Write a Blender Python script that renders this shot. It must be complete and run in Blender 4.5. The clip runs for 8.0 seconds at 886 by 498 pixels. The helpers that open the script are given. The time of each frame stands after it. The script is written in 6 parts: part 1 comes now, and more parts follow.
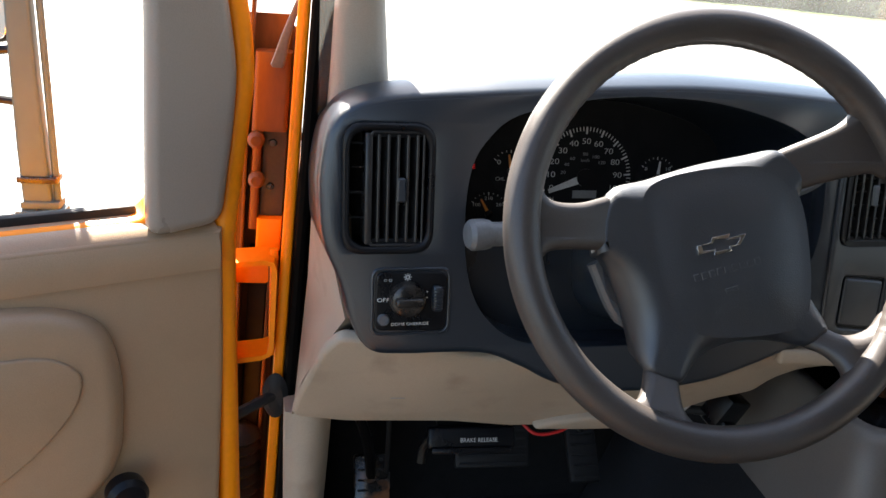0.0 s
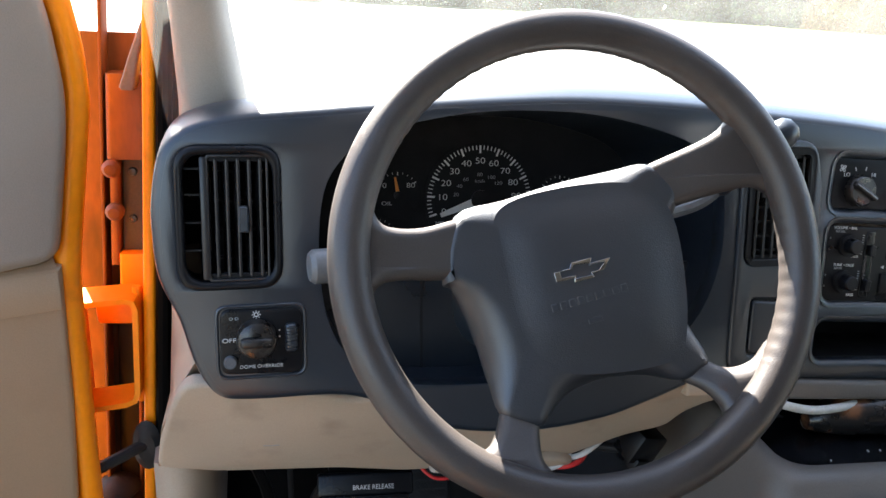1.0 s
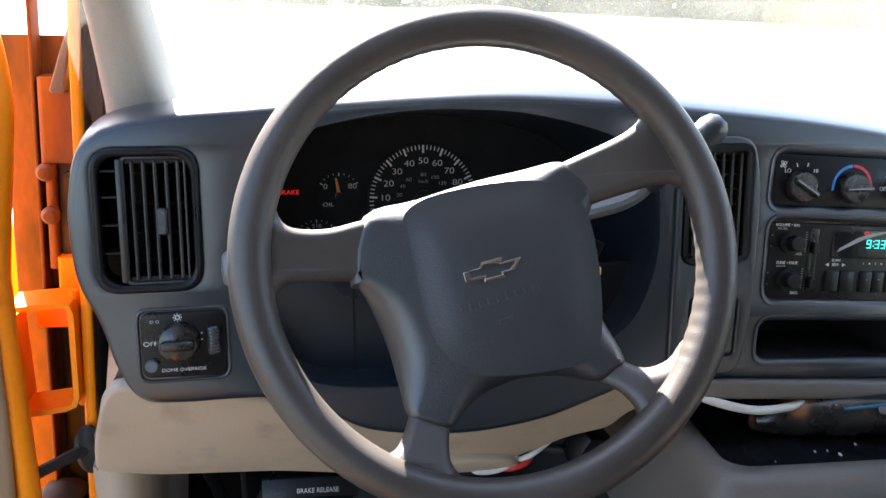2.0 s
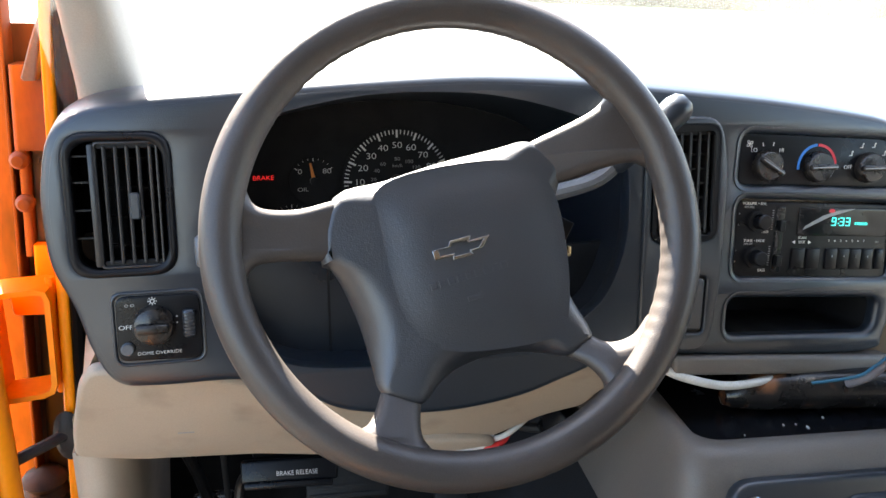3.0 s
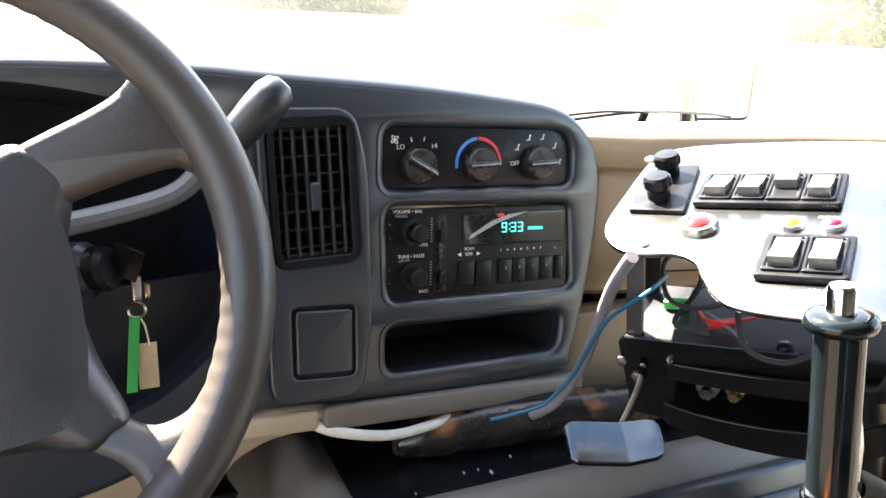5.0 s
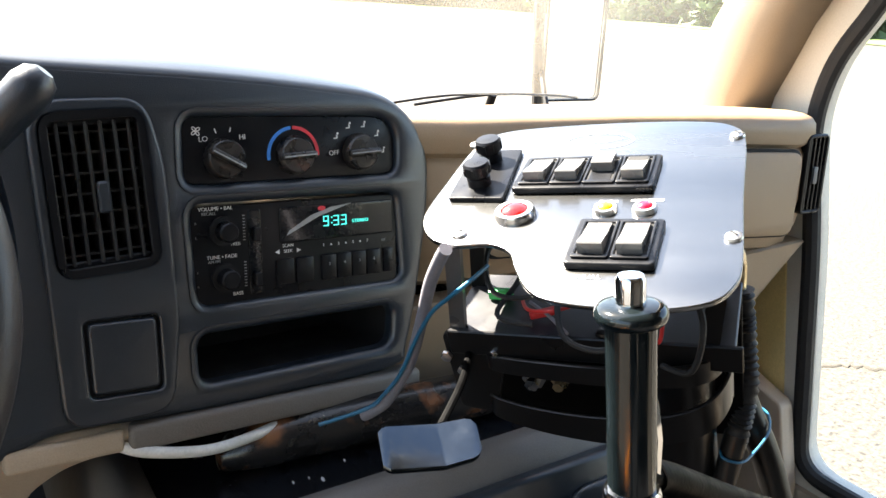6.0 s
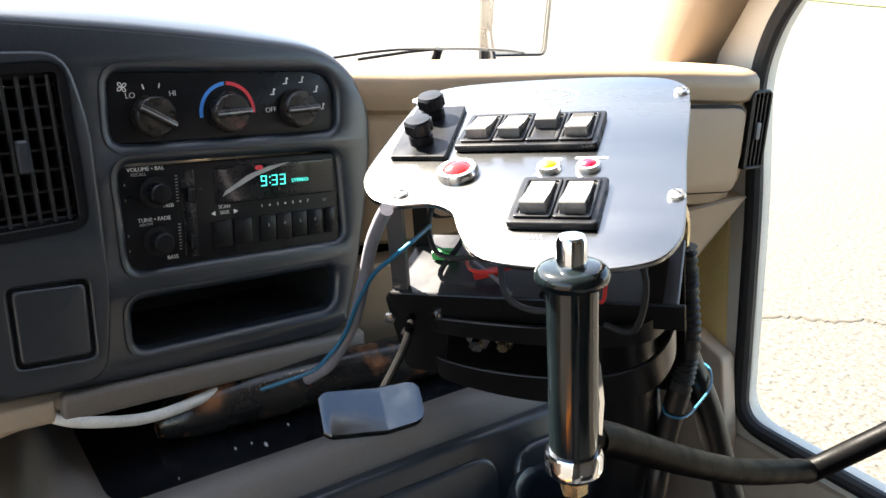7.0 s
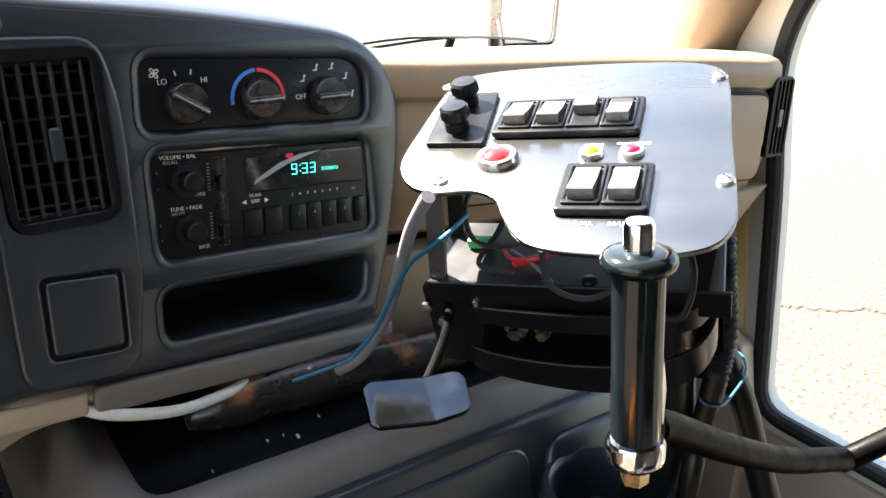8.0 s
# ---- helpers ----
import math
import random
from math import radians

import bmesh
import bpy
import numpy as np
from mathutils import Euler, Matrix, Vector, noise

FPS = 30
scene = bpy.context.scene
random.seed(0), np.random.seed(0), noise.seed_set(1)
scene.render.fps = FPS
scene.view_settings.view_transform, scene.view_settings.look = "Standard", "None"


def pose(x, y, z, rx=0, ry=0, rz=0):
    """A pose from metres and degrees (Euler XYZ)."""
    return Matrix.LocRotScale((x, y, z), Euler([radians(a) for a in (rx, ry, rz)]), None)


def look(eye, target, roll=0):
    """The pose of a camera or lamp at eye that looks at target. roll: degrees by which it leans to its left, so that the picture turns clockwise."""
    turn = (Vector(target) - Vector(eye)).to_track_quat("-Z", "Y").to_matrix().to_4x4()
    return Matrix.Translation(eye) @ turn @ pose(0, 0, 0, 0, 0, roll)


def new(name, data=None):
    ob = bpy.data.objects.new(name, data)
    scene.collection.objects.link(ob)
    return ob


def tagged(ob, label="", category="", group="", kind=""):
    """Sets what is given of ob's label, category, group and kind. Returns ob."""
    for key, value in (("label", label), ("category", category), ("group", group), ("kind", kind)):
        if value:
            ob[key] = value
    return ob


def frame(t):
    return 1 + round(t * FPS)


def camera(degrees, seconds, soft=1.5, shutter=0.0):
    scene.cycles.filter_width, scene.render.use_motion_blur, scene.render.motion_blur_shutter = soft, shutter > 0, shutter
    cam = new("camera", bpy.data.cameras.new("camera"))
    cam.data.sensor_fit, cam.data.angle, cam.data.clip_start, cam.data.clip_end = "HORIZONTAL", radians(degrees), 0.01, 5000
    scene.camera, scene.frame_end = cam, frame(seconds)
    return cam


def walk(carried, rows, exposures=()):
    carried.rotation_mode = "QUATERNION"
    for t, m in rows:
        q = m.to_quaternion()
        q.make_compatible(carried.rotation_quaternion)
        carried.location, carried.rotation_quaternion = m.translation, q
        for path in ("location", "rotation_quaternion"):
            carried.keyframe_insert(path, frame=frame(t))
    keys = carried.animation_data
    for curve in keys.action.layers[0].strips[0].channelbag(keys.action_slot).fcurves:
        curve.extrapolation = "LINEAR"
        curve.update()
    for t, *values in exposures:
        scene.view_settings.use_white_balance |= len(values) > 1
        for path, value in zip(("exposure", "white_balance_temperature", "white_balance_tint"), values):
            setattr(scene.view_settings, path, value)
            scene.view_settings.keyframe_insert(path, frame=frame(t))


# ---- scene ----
cam = camera(57.1, 8.0)
PATH = [
    (0, (0.019, 0.031, 1.598), (0.331, 1.882, 0.908), 4.4),
    (0.5, (0.094, 0.069, 1.596), (0.394, 1.934, 0.939), 3.8),
    (1, (0.164, 0.082, 1.586), (0.478, 1.953, 0.954), 2.8),
    (1.5, (0.226, 0.083, 1.586), (0.503, 1.963, 0.962), 2.2),
    (3, (0.257, 0.062, 1.58), (0.576, 1.927, 0.932), 1.6),
    (3.5, (0.28, 0.079, 1.555), (0.656, 1.934, 0.911), 2.1),
    (4, (0.346, 0.15, 1.547), (0.926, 1.959, 0.922), 3.0),
    (4.2, (0.371, 0.16, 1.537), (1.021, 1.949, 0.923), 3.0),
    (5.3, (0.497, 0.204, 1.542), (1.347, 1.908, 0.932), 2.4),
    (5.5, (0.509, 0.205, 1.537), (1.411, 1.884, 0.93), 2.5),
    (6, (0.539, 0.204, 1.54), (1.578, 1.79, 0.904), 2.6),
    (6.5, (0.548, 0.206, 1.539), (1.649, 1.729, 0.854), 2.9),
    (7, (0.553, 0.212, 1.538), (1.675, 1.699, 0.808), 3.3),
    (7.5, (0.548, 0.217, 1.542), (1.687, 1.682, 0.795), 3.3),
    (8, (0.53, 0.238, 1.53), (1.66, 1.709, 0.783), 3.2),
]
walk(cam, [(t, look(eye, target, roll)) for t, eye, target, roll in PATH],
     exposures=[(0.0, 3.35, 6700, 10), (0.5, 3.65, 6500, 10), (1.5, 4.00, 6500, 10), (3.0, 4.35, 6800, 10), (3.5, 4.70, 7400, 10), (4.2, 4.75, 7500, 10), (5.4, 4.30, 7200, 10), (6.0, 3.85, 7100, 10), (6.5, 3.80, 7100, 10), (8.0, 3.90, 7200, 10)])

# ---- light ----
SUN = Vector((-0.23, 0.65, 0.69)).normalized()
world = bpy.data.worlds.new("world")
scene.world = world
world.use_nodes = True
wn = world.node_tree.nodes
sky = wn.new("ShaderNodeTexSky")
sky.sky_type, sky.sun_disc = "NISHITA", False
sky.sun_elevation, sky.sun_rotation = math.asin(SUN.z), math.atan2(SUN.x, SUN.y)
wn["Background"].inputs["Strength"].default_value = 0.05
world.node_tree.links.new(sky.outputs[0], wn["Background"].inputs["Color"])
sun = new("sun", bpy.data.lights.new("sun", "SUN"))
sun.data.energy, sun.data.angle, sun.data.color = 5.0, radians(0.55), (1.0, 0.95, 0.87)
sun.matrix_basis = look(SUN * 20, (0, 0, 0))


# ---- materials ----
def mat(name, color, rough=0.5, metal=0.0, vary=0.15, scale=40.0, bump=0.0, grain=400.0, stretch=(1, 1, 1), coat=0.0,
        spots=None, emit=0.0, spec=0.5, rvary=0.12, turn=0.0):
    """A surface with stains at a large scale, grain at a small one, fine relief and uneven gloss."""
    m = bpy.data.materials.new(name)
    m.use_nodes = True
    n, lk = m.node_tree.nodes, m.node_tree.links
    p = n["Principled BSDF"]
    tc, mp = n.new("ShaderNodeTexCoord"), n.new("ShaderNodeMapping")
    mp.vector_type = "TEXTURE"
    mp.inputs["Rotation"].default_value = (0, 0, turn)
    mp.inputs["Scale"].default_value = [1 / s for s in stretch]
    lk.new(tc.outputs["Object"], mp.inputs["Vector"])
    big, fine = n.new("ShaderNodeTexNoise"), n.new("ShaderNodeTexNoise")
    big.inputs["Scale"].default_value, big.inputs["Detail"].default_value = scale, 5
    fine.inputs["Scale"].default_value, fine.inputs["Detail"].default_value = grain, 3
    for t in (big, fine):
        lk.new(mp.outputs[0], t.inputs["Vector"])
    add = n.new("ShaderNodeMath")
    add.operation = "ADD"
    lk.new(big.outputs["Fac"], add.inputs[0])
    lk.new(fine.outputs["Fac"], add.inputs[1])
    ramp = n.new("ShaderNodeMapRange")
    ramp.inputs["From Min"].default_value, ramp.inputs["From Max"].default_value = 0.65, 1.35
    ramp.inputs["To Min"].default_value, ramp.inputs["To Max"].default_value = 1 - vary, 1 + vary
    lk.new(add.outputs[0], ramp.inputs["Value"])
    mul = n.new("ShaderNodeMix")
    mul.data_type, mul.blend_type = "RGBA", "MULTIPLY"
    mul.inputs["Factor"].default_value = 1.0
    mul.inputs["A"].default_value = (*color, 1)
    lk.new(ramp.outputs[0], mul.inputs["B"])
    out = mul.outputs["Result"]
    if spots:
        col, size, low, high = spots
        sp, sr, mx = n.new("ShaderNodeTexNoise"), n.new("ShaderNodeMapRange"), n.new("ShaderNodeMix")
        sp.inputs["Scale"].default_value, sp.inputs["Detail"].default_value = size, 8
        lk.new(mp.outputs[0], sp.inputs["Vector"])
        sr.inputs["From Min"].default_value, sr.inputs["From Max"].default_value = low, high
        lk.new(sp.outputs["Fac"], sr.inputs["Value"])
        mx.data_type = "RGBA"
        lk.new(sr.outputs[0], mx.inputs["Factor"])
        lk.new(out, mx.inputs["A"])
        mx.inputs["B"].default_value = (*col, 1)
        out = mx.outputs["Result"]
    lk.new(out, p.inputs["Base Color"])
    rr = n.new("ShaderNodeMapRange")
    rr.inputs["From Min"].default_value, rr.inputs["From Max"].default_value = 0.3, 0.7
    rr.inputs["To Min"].default_value, rr.inputs["To Max"].default_value = max(0.02, rough - rvary), min(1.0, rough + rvary)
    lk.new(big.outputs["Fac"], rr.inputs["Value"])
    lk.new(rr.outputs[0], p.inputs["Roughness"])
    p.inputs["Metallic"].default_value = metal
    p.inputs["Coat Weight"].default_value = coat
    p.inputs["Coat Roughness"].default_value = 0.08
    p.inputs["Specular IOR Level"].default_value = spec
    if bump:
        b = n.new("ShaderNodeBump")
        b.inputs["Strength"].default_value, b.inputs["Distance"].default_value = bump, 0.001
        lk.new(fine.outputs["Fac"], b.inputs["Height"])
        lk.new(b.outputs[0], p.inputs["Normal"])
    if emit:
        p.inputs["Emission Color"].default_value = (*color, 1)
        p.inputs["Emission Strength"].default_value = emit
    return m


def glass(name, tint, gloss=0.06, dust=0.0):
    """Clear glass; dust: how much of a thin film of dust scatters the light."""
    m = bpy.data.materials.new(name)
    m.use_nodes = True
    n, lk = m.node_tree.nodes, m.node_tree.links
    n.remove(n["Principled BSDF"])
    tr, gl, mx = n.new("ShaderNodeBsdfTransparent"), n.new("ShaderNodeBsdfGlossy"), n.new("ShaderNodeMixShader")
    tr.inputs["Color"].default_value = (*tint, 1)
    gl.inputs["Roughness"].default_value = 0.02
    fr, mt = n.new("ShaderNodeFresnel"), n.new("ShaderNodeMath")
    fr.inputs["IOR"].default_value = 1.45
    mt.operation, mt.inputs[1].default_value = "MULTIPLY", gloss * 4
    lk.new(fr.outputs[0], mt.inputs[0])
    lk.new(mt.outputs[0], mx.inputs[0])
    lk.new(tr.outputs[0], mx.inputs[1])
    lk.new(gl.outputs[0], mx.inputs[2])
    out = mx.outputs[0]
    if dust:
        no, rg, ts, md = n.new("ShaderNodeTexNoise"), n.new("ShaderNodeMapRange"), n.new("ShaderNodeBsdfTranslucent"), n.new("ShaderNodeMixShader")
        tc = n.new("ShaderNodeTexCoord")
        lk.new(tc.outputs["Object"], no.inputs["Vector"])
        no.inputs["Scale"].default_value, no.inputs["Detail"].default_value = 5, 6
        rg.inputs["From Min"].default_value, rg.inputs["From Max"].default_value = 0.3, 0.7
        rg.inputs["To Min"].default_value, rg.inputs["To Max"].default_value = dust * 0.5, dust * 1.5
        lk.new(no.outputs["Fac"], rg.inputs["Value"])
        ts.inputs["Color"].default_value = (0.8, 0.8, 0.76, 1)
        lk.new(rg.outputs[0], md.inputs[0])
        lk.new(out, md.inputs[1])
        lk.new(ts.outputs[0], md.inputs[2])
        out = md.outputs[0]
    lk.new(out, n["Material Output"].inputs["Surface"])
    return m


DASH = mat("dash_plastic", (0.014, 0.0205, 0.030), 0.32, spec=0.8, bump=0.2, grain=1100, scale=7, vary=0.06, rvary=0.03)
RIM = mat("worn_rim_vinyl", (0.052, 0.044, 0.040), 0.40, spec=0.55, bump=0.2, grain=900, scale=16, vary=0.18, rvary=0.08)
WHEEL = mat("wheel_vinyl", (0.024, 0.027, 0.033), 0.40, spec=1.0, bump=0.3, grain=900, scale=9, vary=0.10, rvary=0.03)
BLACK = mat("black_plastic", (0.0055, 0.006, 0.0078), 0.34, bump=0.15, grain=700, scale=25, spec=0.22)
# Dash plastic with the shade behind the steering column in its colour.
DASHSHADE = mat("shaded_dash_plastic", (0.009, 0.013, 0.019), 0.36, bump=0.15, grain=900, scale=12, spec=0.5)
VENT = mat("vent_plastic", (0.016, 0.0165, 0.018), 0.36, bump=0.1, grain=700, scale=25)
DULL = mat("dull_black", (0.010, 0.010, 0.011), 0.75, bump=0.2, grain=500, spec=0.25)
GLOSSY = mat("gloss_black", (0.007, 0.008, 0.010), 0.16, grain=300, scale=30, spec=0.3, spots=((0.022, 0.022, 0.022), 60, 0.62, 0.85))
BEIGE = mat("beige_plastic", (0.40, 0.325, 0.25), 0.55, bump=0.25, grain=800, scale=9, vary=0.12, spots=((0.26, 0.20, 0.145), 16, 0.56, 0.85))
TAN = mat("tan_door_panel", (0.36, 0.245, 0.155), 0.33, spec=0.6, bump=0.3, grain=800, scale=7, vary=0.1, spots=((0.30, 0.20, 0.125), 14, 0.56, 0.9), rvary=0.05)
TAUPE = mat("taupe_window_trim", (0.27, 0.225, 0.19), 0.36, spec=0.55, bump=0.3, grain=800, scale=8, vary=0.08)
GREYTRIM = mat("grey_beige_trim", (0.36, 0.33, 0.29), 0.55, bump=0.25, grain=700, scale=10, vary=0.1)
COVER = mat("engine_cover_plastic", (0.130, 0.118, 0.108), 0.5, bump=0.3, grain=700, scale=12, vary=0.14)
ORANGE = mat("orange_paint", (0.94, 0.275, 0.005), 0.40, spec=0.25, coat=0.05, scale=12, grain=150, vary=0.06, spots=((0.5, 0.16, 0.01), 24, 0.66, 0.9))
# Dirty orange paint, darkened further to stand in for the jamb's shade.
DIRTSHADE = mat("dirty_shaded_orange", (0.15, 0.050, 0.008), 0.5, scale=14, grain=160, vary=0.2, stretch=(1, 1, 0.35), spots=((0.12, 0.045, 0.015), 22, 0.48, 0.68))
RUBBER = mat("black_rubber", (0.013, 0.013, 0.014), 0.6, bump=0.4, grain=300, spec=0.35)
CARPET = mat("dark_carpet", (0.018, 0.019, 0.022), 0.9, bump=1.0, grain=500, scale=15, vary=0.3, spec=0.15)
ALU = mat("brushed_aluminium", (0.225, 0.228, 0.228), 0.25, metal=1.0, scale=14, grain=1100, vary=0.16, bump=0.04, stretch=(0.04, 1, 1), turn=-0.957, rvary=0.05)
PADMETAL = mat("worn_polished_steel", (0.088, 0.10, 0.11), 0.12, metal=1.0, scale=60, vary=0.15, rvary=0.08)
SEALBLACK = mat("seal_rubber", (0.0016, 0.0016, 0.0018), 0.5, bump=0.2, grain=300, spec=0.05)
CHROME = mat("chrome", (0.72, 0.73, 0.75), 0.07, metal=1.0, vary=0.04, rvary=0.04)
STEEL = mat("steel", (0.5, 0.5, 0.5), 0.32, metal=1.0)
SILVER = mat("silver_grey_plastic", (0.10, 0.108, 0.118), 0.4, bump=0.1)
FRAMEBLACK = mat("black_enamel", (0.0065, 0.006, 0.006), 0.32, spec=0.3, scale=12, vary=0.15, rvary=0.05)
RUSTY = mat("rusty_black_pipe", (0.014, 0.013, 0.013), 0.26, scale=25, vary=0.4, spots=((0.20, 0.085, 0.04), 20, 0.55, 0.66))
PRINT = mat("white_print", (0.72, 0.72, 0.70), 0.6)
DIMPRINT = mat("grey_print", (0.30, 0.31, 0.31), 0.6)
CLOCK = mat("teal_display", (0.05, 0.85, 0.75), 0.5, emit=0.13)
BRAKELAMP = mat("red_warning", (0.9, 0.03, 0.03), 0.5, emit=0.05)
NEEDLE = mat("orange_needle", (0.75, 0.25, 0.04), 0.5)
BLUE = mat("blue_print", (0.03, 0.22, 0.65), 0.5)
RED = mat("red_print", (0.65, 0.03, 0.05), 0.5)
REDLENS = mat("red_lens", (0.40, 0.005, 0.004), 0.12, coat=1.0)
PINKLENS = mat("crimson_lens", (0.34, 0.003, 0.022), 0.12, coat=1.0)
KNOB = mat("worn_knob_plastic", (0.014, 0.012, 0.011), 0.3, scale=90, vary=0.4, spots=((0.05, 0.042, 0.036), 80, 0.5, 0.7))
# Grime and the shade of the recessed inner panel share this colour.
GRIMESHADE = mat("grimy_shaded_orange", (0.085, 0.034, 0.011), 0.6, scale=14, grain=160, vary=0.25, stretch=(1, 1, 0.3), spots=((0.030, 0.014, 0.008), 24, 0.48, 0.7), spec=0.3)
PLATEGREY = mat("grimy_grey_plate", (0.040, 0.034, 0.024), 0.6, scale=30, vary=0.25, spots=((0.10, 0.05, 0.02), 30, 0.6, 0.8))
LEGSTEEL = mat("satin_grey_steel", (0.055, 0.053, 0.054), 0.38, scale=30, vary=0.15)
# Bare steel, darkened in place of the shade that the control plate casts.
SHELFSTEEL = mat("bare_shaded_steel", (0.016, 0.017, 0.021), 0.36, metal=0.1, scale=20, vary=0.2, spots=((0.010, 0.010, 0.011), 25, 0.5, 0.75))
YELLOWLENS = mat("amber_lens", (0.45, 0.19, 0.004), 0.12, coat=1.0)
ROCKER = mat("rocker_plastic", (0.10, 0.10, 0.10), 0.28, bump=0.1, vary=0.1)
GREEN = mat("green_plastic", (0.02, 0.38, 0.09), 0.4)
TAG = mat("tan_tag", (0.42, 0.36, 0.25), 0.7)
REDWIRE = mat("red_wire", (0.5, 0.02, 0.02), 0.45)
WHITEWIRE = mat("white_wire", (0.62, 0.62, 0.60), 0.45)
GREYWIRE = mat("grey_cable", (0.17, 0.165, 0.19), 0.45)
BLUEWIRE = mat("blue_wire", (0.012, 0.11, 0.20), 0.4)
BRASS = mat("brass", (0.62, 0.50, 0.30), 0.3, metal=1.0)
GRIP = mat("grip_rubber", (0.004, 0.0065, 0.0075), 0.12, vary=0.2, spec=0.5)
CREAM = mat("cream_paint", (0.62, 0.59, 0.52), 0.45, scale=6, vary=0.08)
# Yellow paint, lightened to make up for sunlight that doesn't reach it.
YELLOWTRIM = mat("sunlit_yellow_paint", (0.82, 0.64, 0.28), 0.4, scale=8, vary=0.12, coat=0.2)
PILLARTAN = mat("tan_pillar_trim", (0.20, 0.155, 0.11), 0.55, bump=0.25, grain=700, scale=8, vary=0.1)
DASHTAN = mat("tan_dash_plastic", (0.27, 0.19, 0.12), 0.48, bump=0.3, grain=800, scale=9, vary=0.1, spots=((0.22, 0.15, 0.095), 18, 0.58, 0.9))
CABWALL = mat("grey_wall_lining", (0.17, 0.155, 0.135), 0.8, scale=5, vary=0.15)
HEADLINER = mat("headliner", (0.24, 0.225, 0.20), 0.9, bump=0.5, grain=300)
LOT = mat("gravel_lot", (0.056, 0.050, 0.040), 0.6, bump=1.0, grain=70, scale=38, vary=0.75, spots=((0.075, 0.066, 0.05), 0.9, 0.60, 0.78), rvary=0.05)
CRACK = mat("crack_dirt", (0.03, 0.026, 0.02), 0.95, scale=20)
GRASS = mat("grass", (0.10, 0.15, 0.035), 0.9, scale=0.6, grain=9, vary=0.35)
LEAF = mat("leaves", (0.075, 0.118, 0.040), 0.6, scale=1.2, grain=7, vary=0.5)
BARK = mat("bark", (0.12, 0.09, 0.06), 0.9, scale=6, grain=40, vary=0.3)
GALV = mat("galvanised_bracket", (0.06, 0.10, 0.115), 0.5, metal=0.0, scale=12, grain=60, vary=0.1)
PANE = glass("window_glass", (0.985, 0.99, 0.988), 0.015)
DOORGLASS = glass("dusty_door_glass", (0.985, 0.99, 0.988), 0.015, 0.008)
SCREEN = glass("dusty_windshield", (0.985, 0.99, 0.988), 0.015, 0.018)


# ---- building helpers ----
def holder(name, at, label, category, group="", kind=""):
    """The empty at the base of a thing."""
    ob = new(name)
    ob.location = at
    ob.empty_display_size = 0.02
    return tagged(ob, label, category, group, kind)


def part(name, bm, material, parent=None, label="", M=None, sharp=35):
    """Links a bmesh or mesh as one object under a thing or a part; world coordinates, or those of M."""
    if isinstance(bm, bmesh.types.BMesh):
        me = bpy.data.meshes.new(name)
        bmesh.ops.recalc_face_normals(bm, faces=bm.faces)
        bm.to_mesh(me)
        bm.free()
    else:
        me = bm
    if M is not None:
        me.transform(M)
    me.materials.clear()
    me.materials.append(material)
    me.polygons.foreach_set("use_smooth", [True] * len(me.polygons))
    me.set_sharp_from_angle(angle=radians(sharp))
    ob = new(name, me)
    if parent is not None:
        ob.parent = parent
        if parent.type == "EMPTY":
            ob.matrix_parent_inverse = parent.matrix_basis.inverted()
    if label:
        ob["label"] = label
    return ob


def solo(name, bm, material, label, category, at=None, M=None, kind="", group="", sharp=35):
    """A thing that is one mesh, with its origin at its place."""
    ob = part(name, bm, material, None, "", M, sharp)
    if at is not None:
        ob.data.transform(Matrix.Translation(-Vector(at)))
        ob.location = at
    return tagged(ob, label, category, group, kind)


def from_curve(cu):
    ob = bpy.data.objects.new("shape", cu)
    scene.collection.objects.link(ob)
    me = bpy.data.meshes.new_from_object(ob.evaluated_get(bpy.context.evaluated_depsgraph_get()))
    bm = bmesh.new()
    bm.from_mesh(me)
    bmesh.ops.remove_doubles(bm, verts=bm.verts, dist=1e-6)
    bm.to_mesh(me)
    bm.free()
    bpy.data.objects.remove(ob)
    bpy.data.curves.remove(cu)
    return me


def plate(outlines, thick, bevel=0.0, res=3, z=0.0):
    """A flat plate in its own xy, its first outline cut by the others, rounded at the rim, with its top at z."""
    cu = bpy.data.curves.new("plate", "CURVE")
    cu.dimensions, cu.fill_mode = "2D", "BOTH"
    for pts in outlines:
        sp = cu.splines.new("POLY")
        sp.points.add(len(pts) - 1)
        for q, p in zip(sp.points, pts):
            q.co = (p[0], p[1], 0, 1)
        sp.use_cyclic_u = True
    bevel = min(bevel, thick / 2)
    cu.extrude, cu.bevel_depth, cu.bevel_resolution, cu.offset = thick / 2 - bevel, bevel, res, -bevel
    me = from_curve(cu)
    me.transform(Matrix.Translation((0, 0, z - thick / 2)))
    return me


def words(text, size, x=0.0, y=0.0, z=0.0, align="CENTER", thick=0.0003, wide=1.0, turn=0.0):
    cu = bpy.data.curves.new("words", "FONT")
    cu.body, cu.size, cu.align_x, cu.align_y, cu.extrude, cu.offset = text, size, align, "CENTER", thick, -size * 0.013
    me = from_curve(cu)
    me.transform(Matrix.Translation((x, y, z)) @ Matrix.Rotation(turn, 4, "Z") @ Matrix.Diagonal((wide, 1, 1, 1)))
    return me


